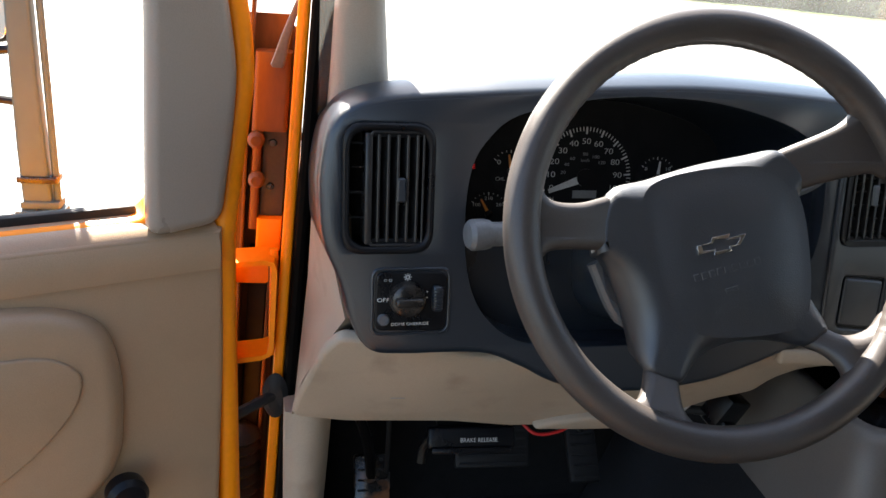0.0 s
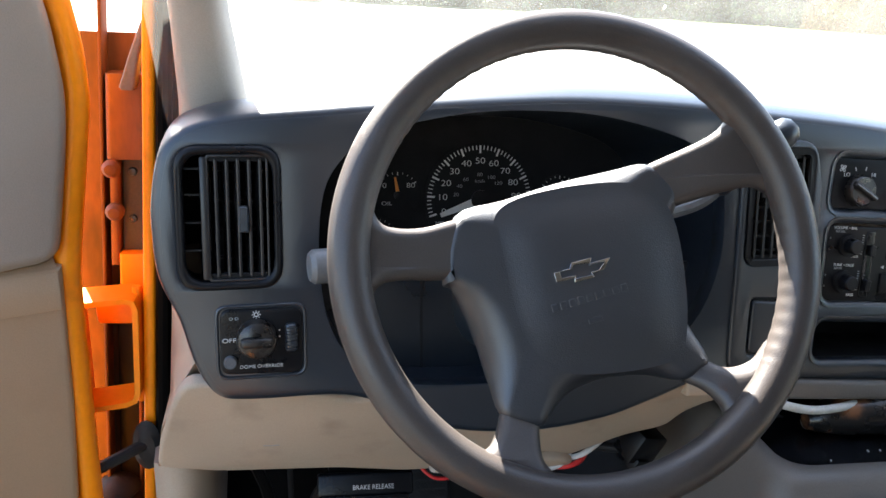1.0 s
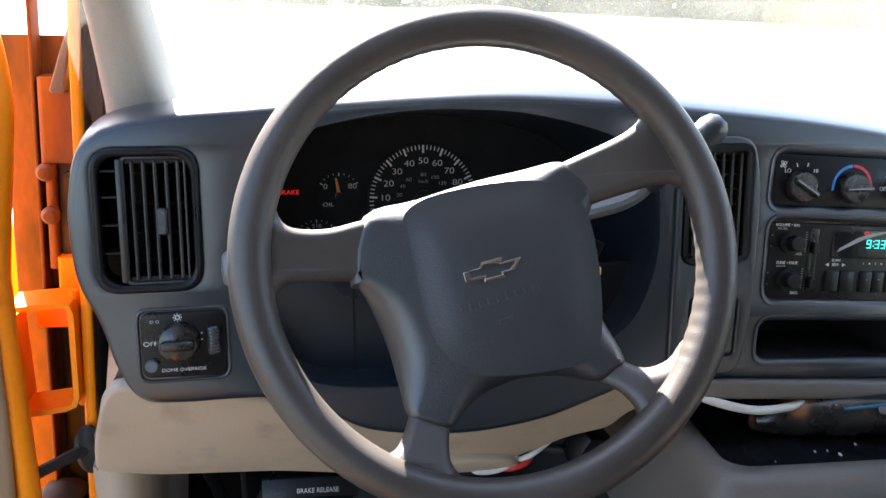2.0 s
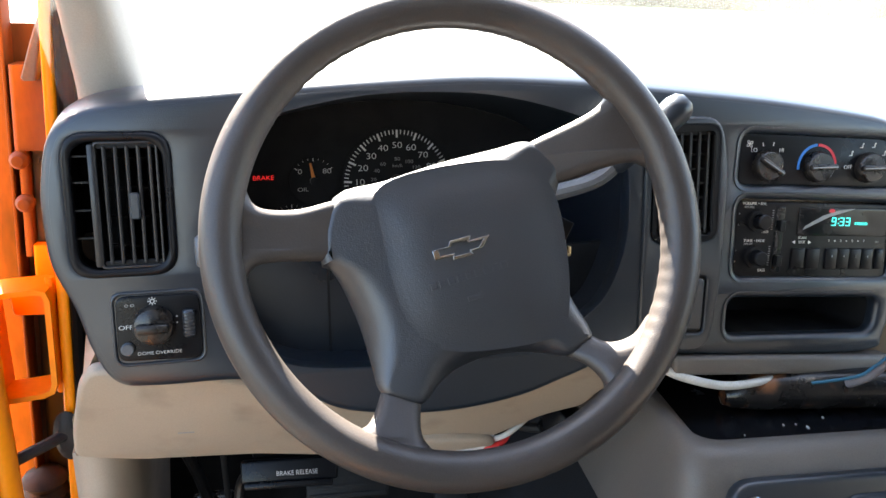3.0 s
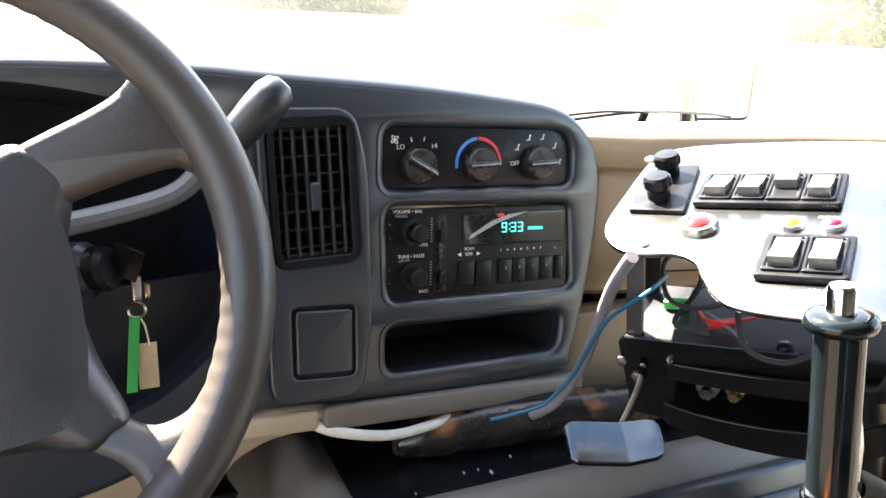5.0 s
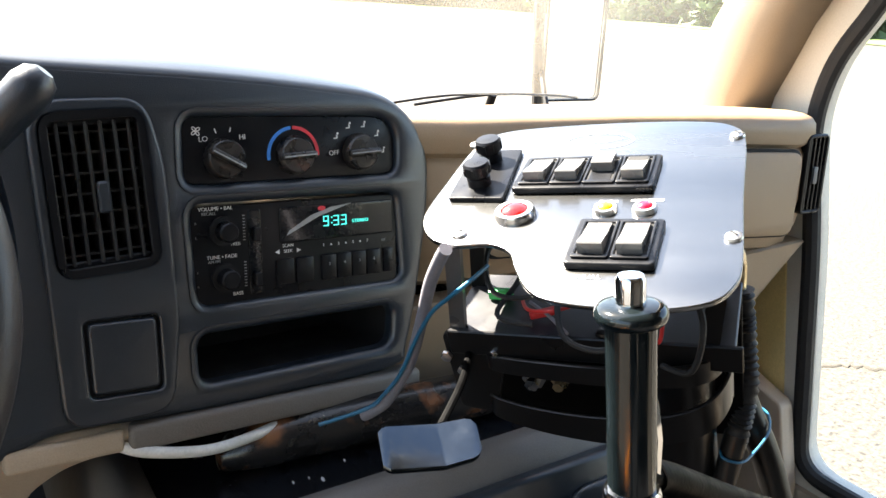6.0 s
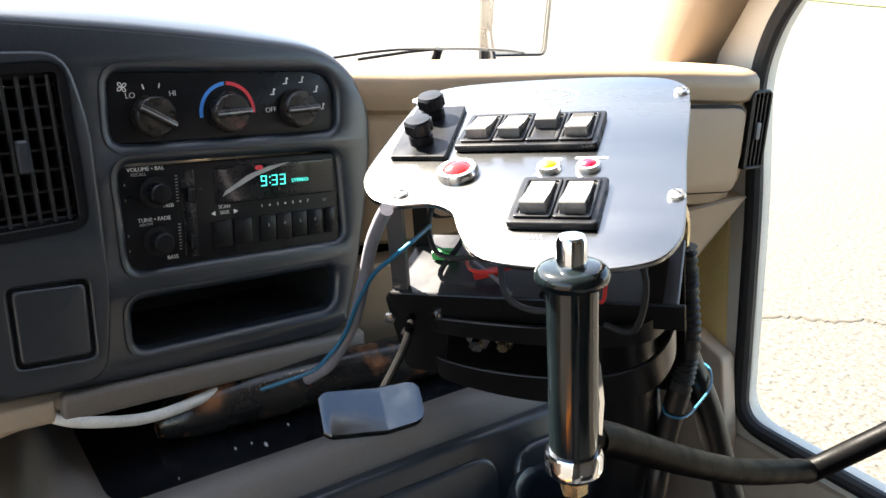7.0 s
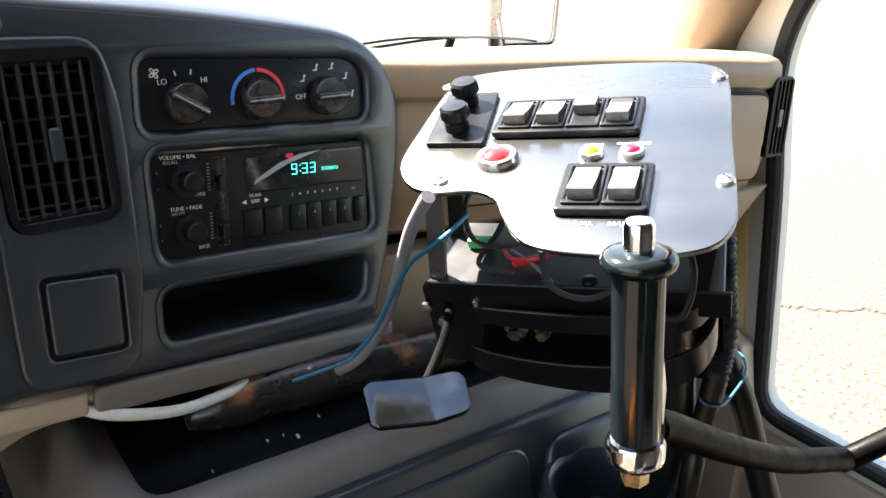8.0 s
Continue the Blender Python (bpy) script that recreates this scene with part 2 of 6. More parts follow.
def smooth(pts, n=6, closed=True):
    """A rounded line through the points."""
    out, k = [], len(pts)
    P = [Vector(p) for p in pts]
    for i in range(k if closed else k - 1):
        a, b, c, d = ((P[(i + j) % k] if closed else P[min(max(i + j, 0), k - 1)]) for j in (-1, 0, 1, 2))
        for s in range(n):
            t = s / n
            out.append(0.5 * (2 * b + (c - a) * t + (2 * a - 5 * b + 4 * c - d) * t * t + (3 * b - a - 3 * c + d) * t ** 3))
    if not closed:
        out.append(P[-1])
    return out


def rounded(pts, r, n=5):
    """A polygon with rounded corners."""
    out, k = [], len(pts)
    P = [Vector(p[:2]) for p in pts]
    for i in range(k):
        a, b, c = P[i - 1], P[i], P[(i + 1) % k]
        ra = min(r, (a - b).length * 0.48, (c - b).length * 0.48)
        p, q = b + (a - b).normalized() * ra, b + (c - b).normalized() * ra
        for s in range(n + 1):
            t = s / n
            out.append((1 - t) ** 2 * p + 2 * t * (1 - t) * b + t * t * q)
    return out


def inset(pts, d):
    """An outline moved inward by d (outward: minus)."""
    out, k = [], len(pts)
    area = sum(pts[i - 1].x * pts[i].y - pts[i].x * pts[i - 1].y for i in range(k))
    for i in range(k):
        t = (pts[(i + 1) % k] - pts[i - 1]).normalized()
        n = Vector((-t.y, t.x)) * (1 if area > 0 else -1)
        out.append(Vector((pts[i].x + n.x * d, pts[i].y + n.y * d)))
    return out


def rect(x0, y0, x1, y1, r=0.0, n=4):
    pts = [(x0, y0), (x1, y0), (x1, y1), (x0, y1)]
    return rounded(pts, r, n) if r else [Vector(p) for p in pts]


def circle(x, y, r, n=24, ry=None):
    return [Vector((x + r * math.cos(2 * math.pi * i / n), y + (ry or r) * math.sin(2 * math.pi * i / n))) for i in range(n)]


def box(x0, y0, z0, x1, y1, z1, bevel=0.0, seg=2):
    bm = bmesh.new()
    bmesh.ops.create_cube(bm, size=1, matrix=Matrix.LocRotScale(((x0 + x1) / 2, (y0 + y1) / 2, (z0 + z1) / 2), None, (abs(x1 - x0), abs(y1 - y0), abs(z1 - z0))))
    if bevel:
        bmesh.ops.bevel(bm, geom=bm.edges[:], offset=bevel, segments=seg, affect="EDGES", profile=0.5)
    return bm


def tube(pts, r, n=0, seg=3, closed=False):
    """A round bar along a line; n: steps of rounding between the points."""
    cu = bpy.data.curves.new("tube", "CURVE")
    cu.dimensions, cu.bevel_depth, cu.bevel_resolution, cu.use_fill_caps = "3D", r, seg, True
    pts = smooth(pts, n, closed) if n else [Vector(p) for p in pts]
    sp = cu.splines.new("POLY")
    sp.points.add(len(pts) - 1)
    for q, p in zip(sp.points, pts):
        q.co = (*p, 1)
    sp.use_cyclic_u = closed
    return from_curve(cu)


def loft(rows, closed=True, caps=True):
    """Quads between rows of points."""
    bm = bmesh.new()
    V = [[bm.verts.new(p) for p in row] for row in rows]
    k = len(rows[0])
    for a, b in zip(V, V[1:]):
        for i in range(k if closed else k - 1):
            bm.faces.new((a[i], a[(i + 1) % k], b[(i + 1) % k], b[i]))
    if caps and closed:
        bm.faces.new(V[0][::-1])
        bm.faces.new(V[-1])
    return bm


def lathe(profile, n=28):
    """A turned body round z from (radius, height) pairs."""
    return loft([[(r * math.cos(2 * math.pi * i / n), r * math.sin(2 * math.pi * i / n), z) for i in range(n)] for r, z in profile])


def axes(o, x, y, z):
    return Matrix(((x[0], y[0], z[0], o[0]), (x[1], y[1], z[1], o[1]), (x[2], y[2], z[2], o[2]), (0, 0, 0, 1)))


def solid(grid, thick, axis=(0, 0, -1)):
    """A sheet of rows of points given thickness along an axis."""
    d = Vector(axis).normalized() * thick
    return loft([[*map(Vector, row), *[Vector(p) + d for p in reversed(row)]] for row in grid])


def at(x, y, z=0.0):
    return Matrix.Translation((x, y, z))


# The dashboard's own plane: u to the right, v up, w towards the driver.
_u = Vector((1, 0.083, 0)).normalized()
_w = Vector((0.083, -1, 0.16)).normalized()
D = axes((0.08, 0.795, 1.36), _u, _w.cross(_u), _w)
# The steering wheel's plane.
_n = Vector((0.0, -0.9067, 0.4217)).normalized()
S = axes((0.3728, 0.6593, 1.3851), Vector((1, 0, 0)), _n.cross(Vector((1, 0, 0))), _n)
# The control plate's plane: a to its right, b away from the driver, m up.
_a = Vector((0.5688, -0.8087, 0.1497)).normalized()
_b = Vector((0.7635, 0.5869, 0.2696))
_b = (_b - _a * _a.dot(_b)).normalized()
C = axes((0.8756, 0.696, 1.3518), _a, _b, _a.cross(_b))
# The open driver's door: x towards its hinge (negative: outward), y up, z towards the cab.
_s = Vector((0.908, 0.418, 0)).normalized()
G = axes((-0.079, 0.878, 0.0), _s, Vector((0, 0, 1)), _s.cross(Vector((0, 0, 1))))

# ---- ground and distance ----
bm = bmesh.new()
bmesh.ops.create_grid(bm, x_segments=60, y_segments=60, size=400)
solo("ground", bm, LOT, "pale gravel parking lot in full sun", "ground", kind="structure")
bm = loft([[(x, y, z) for x, y, z in ((-60, 49, 0.03), (8, 46, 0.03), (18, 42, 0.03), (24, 35, 0.03), (26, 26, 0.03), (27, 14, 0.03), (60, -20, 0.03))],
           [(x, y, z) for x, y, z in ((-60, 300, 0.05), (20, 300, 0.05), (120, 300, 0.05), (250, 250, 0.05), (300, 150, 0.05), (300, 60, 0.05), (300, -60, 0.05))]], closed=False)
solo("lawn", bm, GRASS, "sunlit strip of mown grass beyond the lot", "grass", kind="structure")

rnd = random.Random(8)
rows = []
for p in smooth([Vector((x, y, 0.003)) for x, y in ((3.2, 2.5), (3.5, 2.12), (3.74, 1.97), (3.86, 1.89), (3.94, 1.81), (4.10, 1.73), (4.15, 1.66), (4.4, 1.52), (4.9, 1.3))], 7, False):
    j, w = rnd.uniform(-0.012, 0.012), rnd.uniform(0.004, 0.013)
    rows.append([(p.x + j - w, p.y + j - w, 0.001), (p.x + j - w * 0.6, p.y + j - w * 0.6, 0.004), (p.x + j + w * 0.6, p.y + j + w * 0.6, 0.004), (p.x + j + w, p.y + j + w, 0.001)])
solo("ground_crack", loft(rows, closed=False), CRACK, "dirt-filled crack across the gravel lot", "crack", kind="structure")


def leaf_clumps(name, spots, label, category, seed, size=0.35, count=260, kind=""):
    """A crown or hedge of many small leaf clumps with gaps."""
    rnd = random.Random(seed)
    verts, faces = [], []
    for cx, cy, cz, rx, ry, rz in spots:
        for _ in range(count):
            d = Vector((rnd.gauss(0, 1), rnd.gauss(0, 1), rnd.gauss(0, 1))).normalized() * rnd.uniform(0.55, 1.05)
            c = Vector((cx + d.x * rx, cy + d.y * ry, cz + d.z * rz))
            for _ in range(3):
                o = c + Vector((rnd.uniform(-1, 1), rnd.uniform(-1, 1), rnd.uniform(-1, 1))) * size
                a = Vector((rnd.uniform(-1, 1), rnd.uniform(-1, 1), rnd.uniform(-1, 1))).normalized() * size
                b = Vector((rnd.uniform(-1, 1), rnd.uniform(-1, 1), rnd.uniform(-1, 1))).normalized() * size
                k = len(verts)
                verts += [o - a, o + b * 0.5, o + a, o - b * 0.5]
                faces.append((k, k + 1, k + 2, k + 3))
    me = bpy.data.meshes.new(name)
    me.from_pydata(verts, [], faces)
    return me


rnd = random.Random(4)
LINE = smooth([Vector(p).to_3d() for p in ((-44, 51), (-20, 50), (7, 48.5), (19, 44.5), (26, 37), (28.5, 27), (32, 18), (44, 4))], 6, False)
hedge = [(p.x, p.y + rnd.uniform(-0.4, 0.6), rnd.uniform(0.9, 1.4), 2.0, 1.3, rnd.uniform(1.5, 2.6)) for p in LINE]
solo("hedge", leaf_clumps("hedge", hedge, "", "", 1, 0.30, 420), LEAF, "dark green hedge along the far edge of the lot", "hedge", kind="stuff", sharp=180)


def tree(x, y, h, r, seed):
    t = holder("tree", (x, y, 0), "leafy green tree standing in the grass", "tree", "trees beyond the lot")
    rd = random.Random(seed)
    rows = []
    for i in range(7):
        z, q = h * 0.55 * i / 6, 0.28 * (1 - 0.7 * i / 6) * h / 8
        rows.append([(x + q * math.cos(a * math.pi / 4) + 0.12 * math.sin(i), y + q * math.sin(a * math.pi / 4), z) for a in range(8)])
    part("trunk", loft(rows), BARK, t)
    for k in range(4):
        a = rd.uniform(0, 6.3)
        part("limb", tube([(x, y, h * (0.3 + 0.05 * k)), (x + r * 0.4 * math.cos(a), y + r * 0.4 * math.sin(a), h * 0.5),
                           (x + r * 0.7 * math.cos(a), y + r * 0.7 * math.sin(a), h * 0.68)], 0.08, 4, 1), BARK, t)
    spots = [(x + rd.uniform(-r, r) * 0.6, y + rd.uniform(-r, r) * 0.6, h * rd.uniform(0.42, 0.85), r * 0.5, r * 0.5, h * 0.16) for _ in range(9)]
    part("crown", leaf_clumps("crown", spots, "", "", seed, 0.3, 110), LEAF, t, sharp=180)


for i, (x, y, h, r) in enumerate(((12, 54, 8, 4.5), (22, 52, 9, 4.5), (31, 46, 8, 4), (36, 36, 9, 4.5), (35, 27, 7, 3.6), (46, 40, 10, 5), (3, 58, 9, 4.5), (28, 62, 10, 5), (42, 18, 8, 4))):
    tree(x, y, h, r, 20 + i)

# ---- cab shell ----
solo("floor", box(-0.05, -1.3, 0.62, 1.58, 1.25, 0.66), CARPET, "dark carpeted cab floor", "floor", kind="structure")
solo("wall_front", box(-0.06, 1.25, 0.3, 1.62, 1.29, 1.325), DULL, "dark firewall behind the pedals", "wall", kind="structure")
solo("wall_back", box(-0.06, -1.34, 0.3, 1.62, -1.3, 2.1), CABWALL, "plain beige-grey wall behind the seats", "wall", kind="structure")
solo("ceiling", box(-0.06, -1.34, 2.06, 1.62, 0.55, 2.1), HEADLINER, "grey cloth headliner", "ceiling", kind="structure")
solo("wall_left", box(-0.06, -1.3, 0.3, -0.02, -0.30, 2.06), CABWALL, "plain beige-grey side wall behind the door opening", "wall", kind="structure")
solo("wall_right", box(1.58, -1.3, 0.3, 1.62, -0.05, 2.06), CABWALL, "plain beige-grey side wall behind the entry door", "wall", kind="structure")
solo("sill_left", box(-0.08, -0.30, 0.45, -0.02, 0.93, 0.66, 0.008), ORANGE, "orange painted door sill", "sill", kind="structure")

# windshield: raked pane between the cowl and the roof
grid = []
for i in range(13):
    v_ = i / 12
    row = []
    for j in range(33):
        x_ = 0.02 + (1.56 - 0.04 * v_ - 0.02) * j / 32
        bend = 0.29 * abs((x_ - 0.79) / 0.76) ** 3.5 * (1 - 0.55 * v_)
        row.append((x_, 1.27 - bend - 0.64 * v_, 1.372 + 0.66 * v_))
    grid.append(row)
w1 = solo("window_1", solid(grid, 0.005, (0, 1, 0.9)), SCREEN, "dusty raked windshield glass", "windshield", kind="structure", sharp=60)
w1.visible_shadow = False


def pillar(name, rows, material, label):
    """A windshield pillar: rounded sections from (centre, half width, half depth)."""
    secs = []
    for (x, y, z), hw, hd in rows:
        secs.append([(x + hw * math.copysign(abs(math.cos(a)) ** 0.6, math.cos(a)), y + hd * math.copysign(abs(math.sin(a)) ** 0.6, math.sin(a)), z)
                     for a in (2 * math.pi * i / 20 for i in range(20))])
    return solo(name, loft(secs), material, label, "pillar trim", kind="structure")


pillar("pillar_left", [((0.070, 0.96, 1.40), 0.042, 0.05), ((0.064, 0.945, 1.46), 0.032, 0.05), ((0.060, 0.90, 1.545), 0.025, 0.05), ((0.064, 0.80, 1.68), 0.025, 0.05), ((0.075, 0.66, 1.86), 0.03, 0.05), ((0.09, 0.5, 2.06), 0.04, 0.06)],
       GREYTRIM, "grey-beige windshield pillar trim")

# ---- door opening on the driver's side ----
def slant(z):
    """How far the left body side leans inward with height."""
    return (z - 0.9) * 0.060


def upright(x0, x1, y0, y1, z0, z1, bevel=0.006, n=7):
    rows = []
    for i in range(n):
        z = z0 + (z1 - z0) * i / (n - 1)
        d = slant(z)
        rows.append([Vector((p.x + d, p.y, z)) for p in rect(x0, y0, x1, y1, bevel, 3)])
    return loft(rows)


jamb = holder("door_jamb", (-0.05, 0.96, 0.45), "orange painted steel door post, dirty and scratched", "door post", kind="structure")
part("post", upright(-0.041, -0.0275, 0.945, 1.03, 0.45, 1.62, 0.006), ORANGE, jamb)
part("inner_panel", upright(-0.13, -0.045, 1.02, 1.05, 0.45, 1.515, 0.006), GRIMESHADE, jamb, "grimy orange inner panel, darkened for shade")
part("step", upright(-0.085, -0.044, 0.985, 1.019, 1.384, 1.475, 0.006), DIRTSHADE, jamb)
part("rib", upright(-0.083, -0.0725, 0.990, 1.019, 1.262, 1.3835, 0.004), DIRTSHADE, jamb, "dirty orange rib, darkened for shade")
# Sunlit patch of the jamb, put in as a block of brighter orange.
part("lit_patch", upright(-0.073, -0.043, 0.985, 1.019, 1.236, 1.2765, 0.004), ORANGE, jamb, "bright orange block standing in for a sunlit patch")
part("gap_plate", upright(-0.0715, -0.0435, 0.999, 1.0195, 1.277, 1.3835, 0.002), PLATEGREY, jamb, "dark grey plate with screws")
for z in (1.314, 1.368):
    part("screw", lathe([(0.0001, 0), (0.005, 0), (0.004, 0.003), (0.0001, 0.0035)], 10), RUSTY, jamb, "rusty screw", at(-0.060 + slant(z), 0.9988, z) @ pose(0, 0, 0, 90))
# Black strip on the inner panel, in place of a gap's shade.
part("gap_plate", upright(-0.081, -0.0575, 1.008, 1.0195, 0.80, 1.232, 0.002), DULL, jamb, "black strip standing in for a shaded gap")
part("fold", upright(-0.092, -0.088, 0.990, 1.019, 0.45, 1.62, 0.0015), GRIMESHADE, jamb, "folded sheet edge")
part("back_strip", upright(-0.052, -0.034, 1.036, 1.042, 0.45, 1.50, 0.002), DIRTSHADE, jamb)
part("fold", upright(-0.0565, -0.0525, 1.000, 1.019, 0.45, 1.232, 0.0015), DIRTSHADE, jamb, "folded sheet edge")
part("seal_channel", upright(-0.0265, 0.016, 0.955, 0.965, 0.45, 1.75, 0.002), SEALBLACK, jamb, "black seal channel")
part("seal", tube([(-0.0185 + slant(z), 0.946, z) for z in (0.5, 0.7, 0.9, 1.1, 1.3, 1.5, 1.7)], 0.0085, 0, 3), SEALBLACK, jamb, "black rubber door seal")
part("inner_seal", tube([(0.004 + slant(z), 0.953, z) for z in (1.2, 1.3, 1.45, 1.6, 1.75)], 0.007, 0, 3), SEALBLACK, jamb, "black rubber seal")
solo("fender", box(-0.16, 1.05, 0.4, -0.03, 1.9, 1.30, 0.03, 3), ORANGE, "orange front fender", "fender", kind="structure")


def hinge(z):
    h = holder("door_hinge", (-0.045, 0.95, z), "orange painted strap hinge of the door", "hinge", "door hinges")
    path = [Vector((-0.086, 0.93, z + 0.062)), Vector((-0.026, 0.945, z + 0.062)), Vector((-0.031, 0.945, z - 0.062)), Vector((-0.086, 0.93, z - 0.062))]
    pts = []
    for i, p in enumerate(path):
        if i in (0, 3):
            pts.append(p)
        else:
            a, b = path[i - 1], path[i + 1]
            pts += [p + (a - p).normalized() * 0.012, p + (a - p).normalized() * 0.003 + (b - p).normalized() * 0.003, p + (b - p).normalized() * 0.012]
    rows = []
    for i, p in enumerate(pts):
        d = (pts[min(i + 1, len(pts) - 1)] - pts[max(i - 1, 0)]).normalized()
        out = Vector((0, 1, 0)).cross(d).normalized()
        rows.append([p + out * 0.003 + Vector((0, -0.014, 0)), p + out * 0.003 + Vector((0, 0.034, 0)), p - out * 0.003 + Vector((0, 0.034, 0)), p - out * 0.003 + Vector((0, -0.014, 0))])
    part("strap", loft(rows), ORANGE, h)
    part("leaf", box(-0.090, 0.922, z - 0.064, -0.0865, 0.975, z + 0.045, 0.0012), ORANGE, h)
    part("gusset", plate([rounded([(-0.076, 0.018), (-0.036, 0.018), (-0.036, 0.048), (-0.060, 0.050), (-0.078, 0.058)], 0.005)], 0.004, 0.001, 2), ORANGE, h, "", pose(0, 0.972, z, 90, 0, 0))
    part("pin", tube([(-0.031, 0.955, z - 0.07), (-0.028, 0.955, z + 0.07)], 0.005), ORANGE, h)


hinge(1.18)
for z in (1.375, 1.327):
    solo("jamb_bolt", lathe([(0.0001, 0), (0.010, 0), (0.010, 0.007), (0.006, 0.012), (0.0001, 0.013)], 12), DIRTSHADE, "orange painted bolt head on the door post", "bolt", (-0.05, 0.985, z), M=at(-0.05, 0.985, z) @ pose(0, 0, 0, 90), group="bolts on the door post")

strap = holder("check_strap", (-0.03, 0.94, 1.06), "black rubber door check strap in its grommet", "door strap")
part("grommet", lathe([(0.0001, 0), (0.018, 0), (0.020, 0.006), (0.012, 0.012), (0.0001, 0.012)], 20), RUBBER, strap, M=at(-0.026, 0.944, 1.06) @ pose(0, 0, 0, 90) @ Matrix.Diagonal((0.8, 1.6, 1, 1)))
part("arm", tube([(-0.026, 0.94, 1.062), (-0.05, 0.92, 1.058), (-0.10, 0.89, 1.045)], 0.007, 4), RUBBER, strap)
solo("wire_boot", lathe([(0.0001, -0.06)] + [(0.022 + (0.006 if i % 2 else 0), -0.06 + 0.008 * i) for i in range(15)] + [(0.0001, 0.06)], 20), RUBBER,
     "black corrugated rubber wire boot in the door gap", "wire boot", (-0.075, 0.985, 0.93), M=at(-0.075, 0.985, 0.93))

# ---- the open driver's door ----
door = holder("door_1", (-0.35, 0.75, 0.45), "open driver's door, tan inner panel and orange painted edge", "door", kind="structure")
HINGE_EDGE = [(0.016, 0.45), (0.014, 0.95), (0.014, 1.25), (0.016, 1.303), (0.032, 1.42), (0.037, 1.47), (0.030, 1.54), (0.0, 1.66), (-0.06, 1.80), (-0.14, 1.93)]
edge = smooth([Vector((x, z, 0)) for x, z in HINGE_EDGE], 5, False)
shell = [Vector((p.x, p.y)) for p in edge] + [Vector((-0.9, 1.93)), Vector((-0.98, 1.3)), Vector((-0.98, 0.45))]
part("edge_bead", tube([G @ Vector((p.x - 0.009, p.y, -0.0125)) for p in edge], 0.0135, 0, 4), ORANGE, door, "rounded orange door edge")
glasshole = rounded([(-0.062, 1.315), (-0.045, 1.56), (-0.15, 1.87), (-0.86, 1.87), (-0.92, 1.315)], 0.03)
part("shell", plate([shell, glasshole], 0.055, 0.010, 4, -0.012), ORANGE, door, "orange painted steel shell", G)
part("panel", plate([[Vector((-0.02, 0.5)), Vector((-0.012, 0.95)), Vector((-0.002, 1.15)), Vector((0.0, 1.303)), Vector((-0.95, 1.303)), Vector((-0.95, 0.5))]], 0.02, 0.008, 4, 0.006), TAN, door, "tan moulded plastic panel", G)
frame_out = [(-0.002, 1.31), (0.014, 1.42), (0.018, 1.47), (0.010, 1.54), (-0.02, 1.66), (-0.08, 1.80), (-0.16, 1.90), (-0.22, 1.90), (-0.13, 1.80), (-0.078, 1.66), (-0.068, 1.54), (-0.074, 1.42), (-0.079, 1.302)]
part("frame_trim", plate([rounded(frame_out, 0.02, 4)], 0.03, 0.012, 5, 0.014), TAUPE, door, "taupe plastic window frame trim", G)
part("belt_trim", loft([[(x, z, w) for z, w in ((1.316, -0.034), (1.314, -0.018), (1.305, 0.0), (1.290, 0.011), (1.275, 0.0125), (1.26, 0.010), (1.26, -0.03))] for x in (-0.95, -0.6, -0.3, -0.1, -0.006)]), TAN, door, "", G, sharp=60)
part("belt_seal", box(-0.95, 1.303, -0.05, -0.078, 1.325, -0.035, 0.004), RUBBER, door, "black window seal", G)
pane = part("window", plate([glasshole], 0.004, 0.0, 2, -0.045), PANE, door, "clear side glass", G)
pane.visible_shadow = False
ARM = [(-0.80, 1.252), (-0.6, 1.252), (-0.4, 1.252), (-0.3, 1.252), (-0.22, 1.250), (-0.165, 1.240), (-0.128, 1.215), (-0.115, 1.17), (-0.114, 1.12), (-0.122, 1.06), (-0.15, 1.02), (-0.20, 0.992), (-0.28, 0.980), (-0.4, 0.975), (-0.6, 0.972), (-0.80, 0.97)]
arm = part("armrest", plate([smooth([Vector(p).to_3d() for p in ARM], 5)], 0.05, 0.023, 6, 0.03), TAN, door, "raised tan armrest moulding", G)
INSET = [(-0.80, 1.205), (-0.6, 1.206), (-0.4, 1.207), (-0.3, 1.208), (-0.225, 1.207), (-0.178, 1.198), (-0.155, 1.170), (-0.175, 1.125), (-0.235, 1.075), (-0.33, 1.035), (-0.45, 1.027), (-0.6, 1.023), (-0.80, 1.02)]
part("inset", plate([smooth([Vector(p).to_3d() for p in INSET], 5)], 0.012, 0.003, 2, 0.034), TAN, arm, "flat tan inset panel", G)
crank = part("window_crank", lathe([(0.0001, 0), (0.014, 0), (0.021, 0.006), (0.022, 0.022), (0.017, 0.029), (0.0001, 0.031)]), BLACK, door, "black window crank", G @ at(-0.122, 1.026, 0.02))
part("arm", plate([rounded([(-0.112, 1.03), (-0.105, 1.018), (-0.25, 0.945), (-0.26, 0.965)], 0.006)], 0.012, 0.004, 2, 0.03), BLACK, crank, "", G)

mirror = holder("side_mirror", (-0.36, 1.2, 1.2), "tall door mirror on a weathered bracket outside the window", "mirror")
rows = []
for z, x, w in ((1.222, -0.366, 0.0195), (1.30, -0.368, 0.0185), (1.40, -0.368, 0.017), (1.50, -0.367, 0.0160), (1.75, -0.362, 0.0160), (2.0, -0.356, 0.0160)):
    rows.append([Vector((p.x, p.y, z)) for p in rect(x - w, 1.19, x + w, 1.215, 0.005, 3)])
part("bracket", loft(rows), GALV, mirror, "weathered grey bracket")
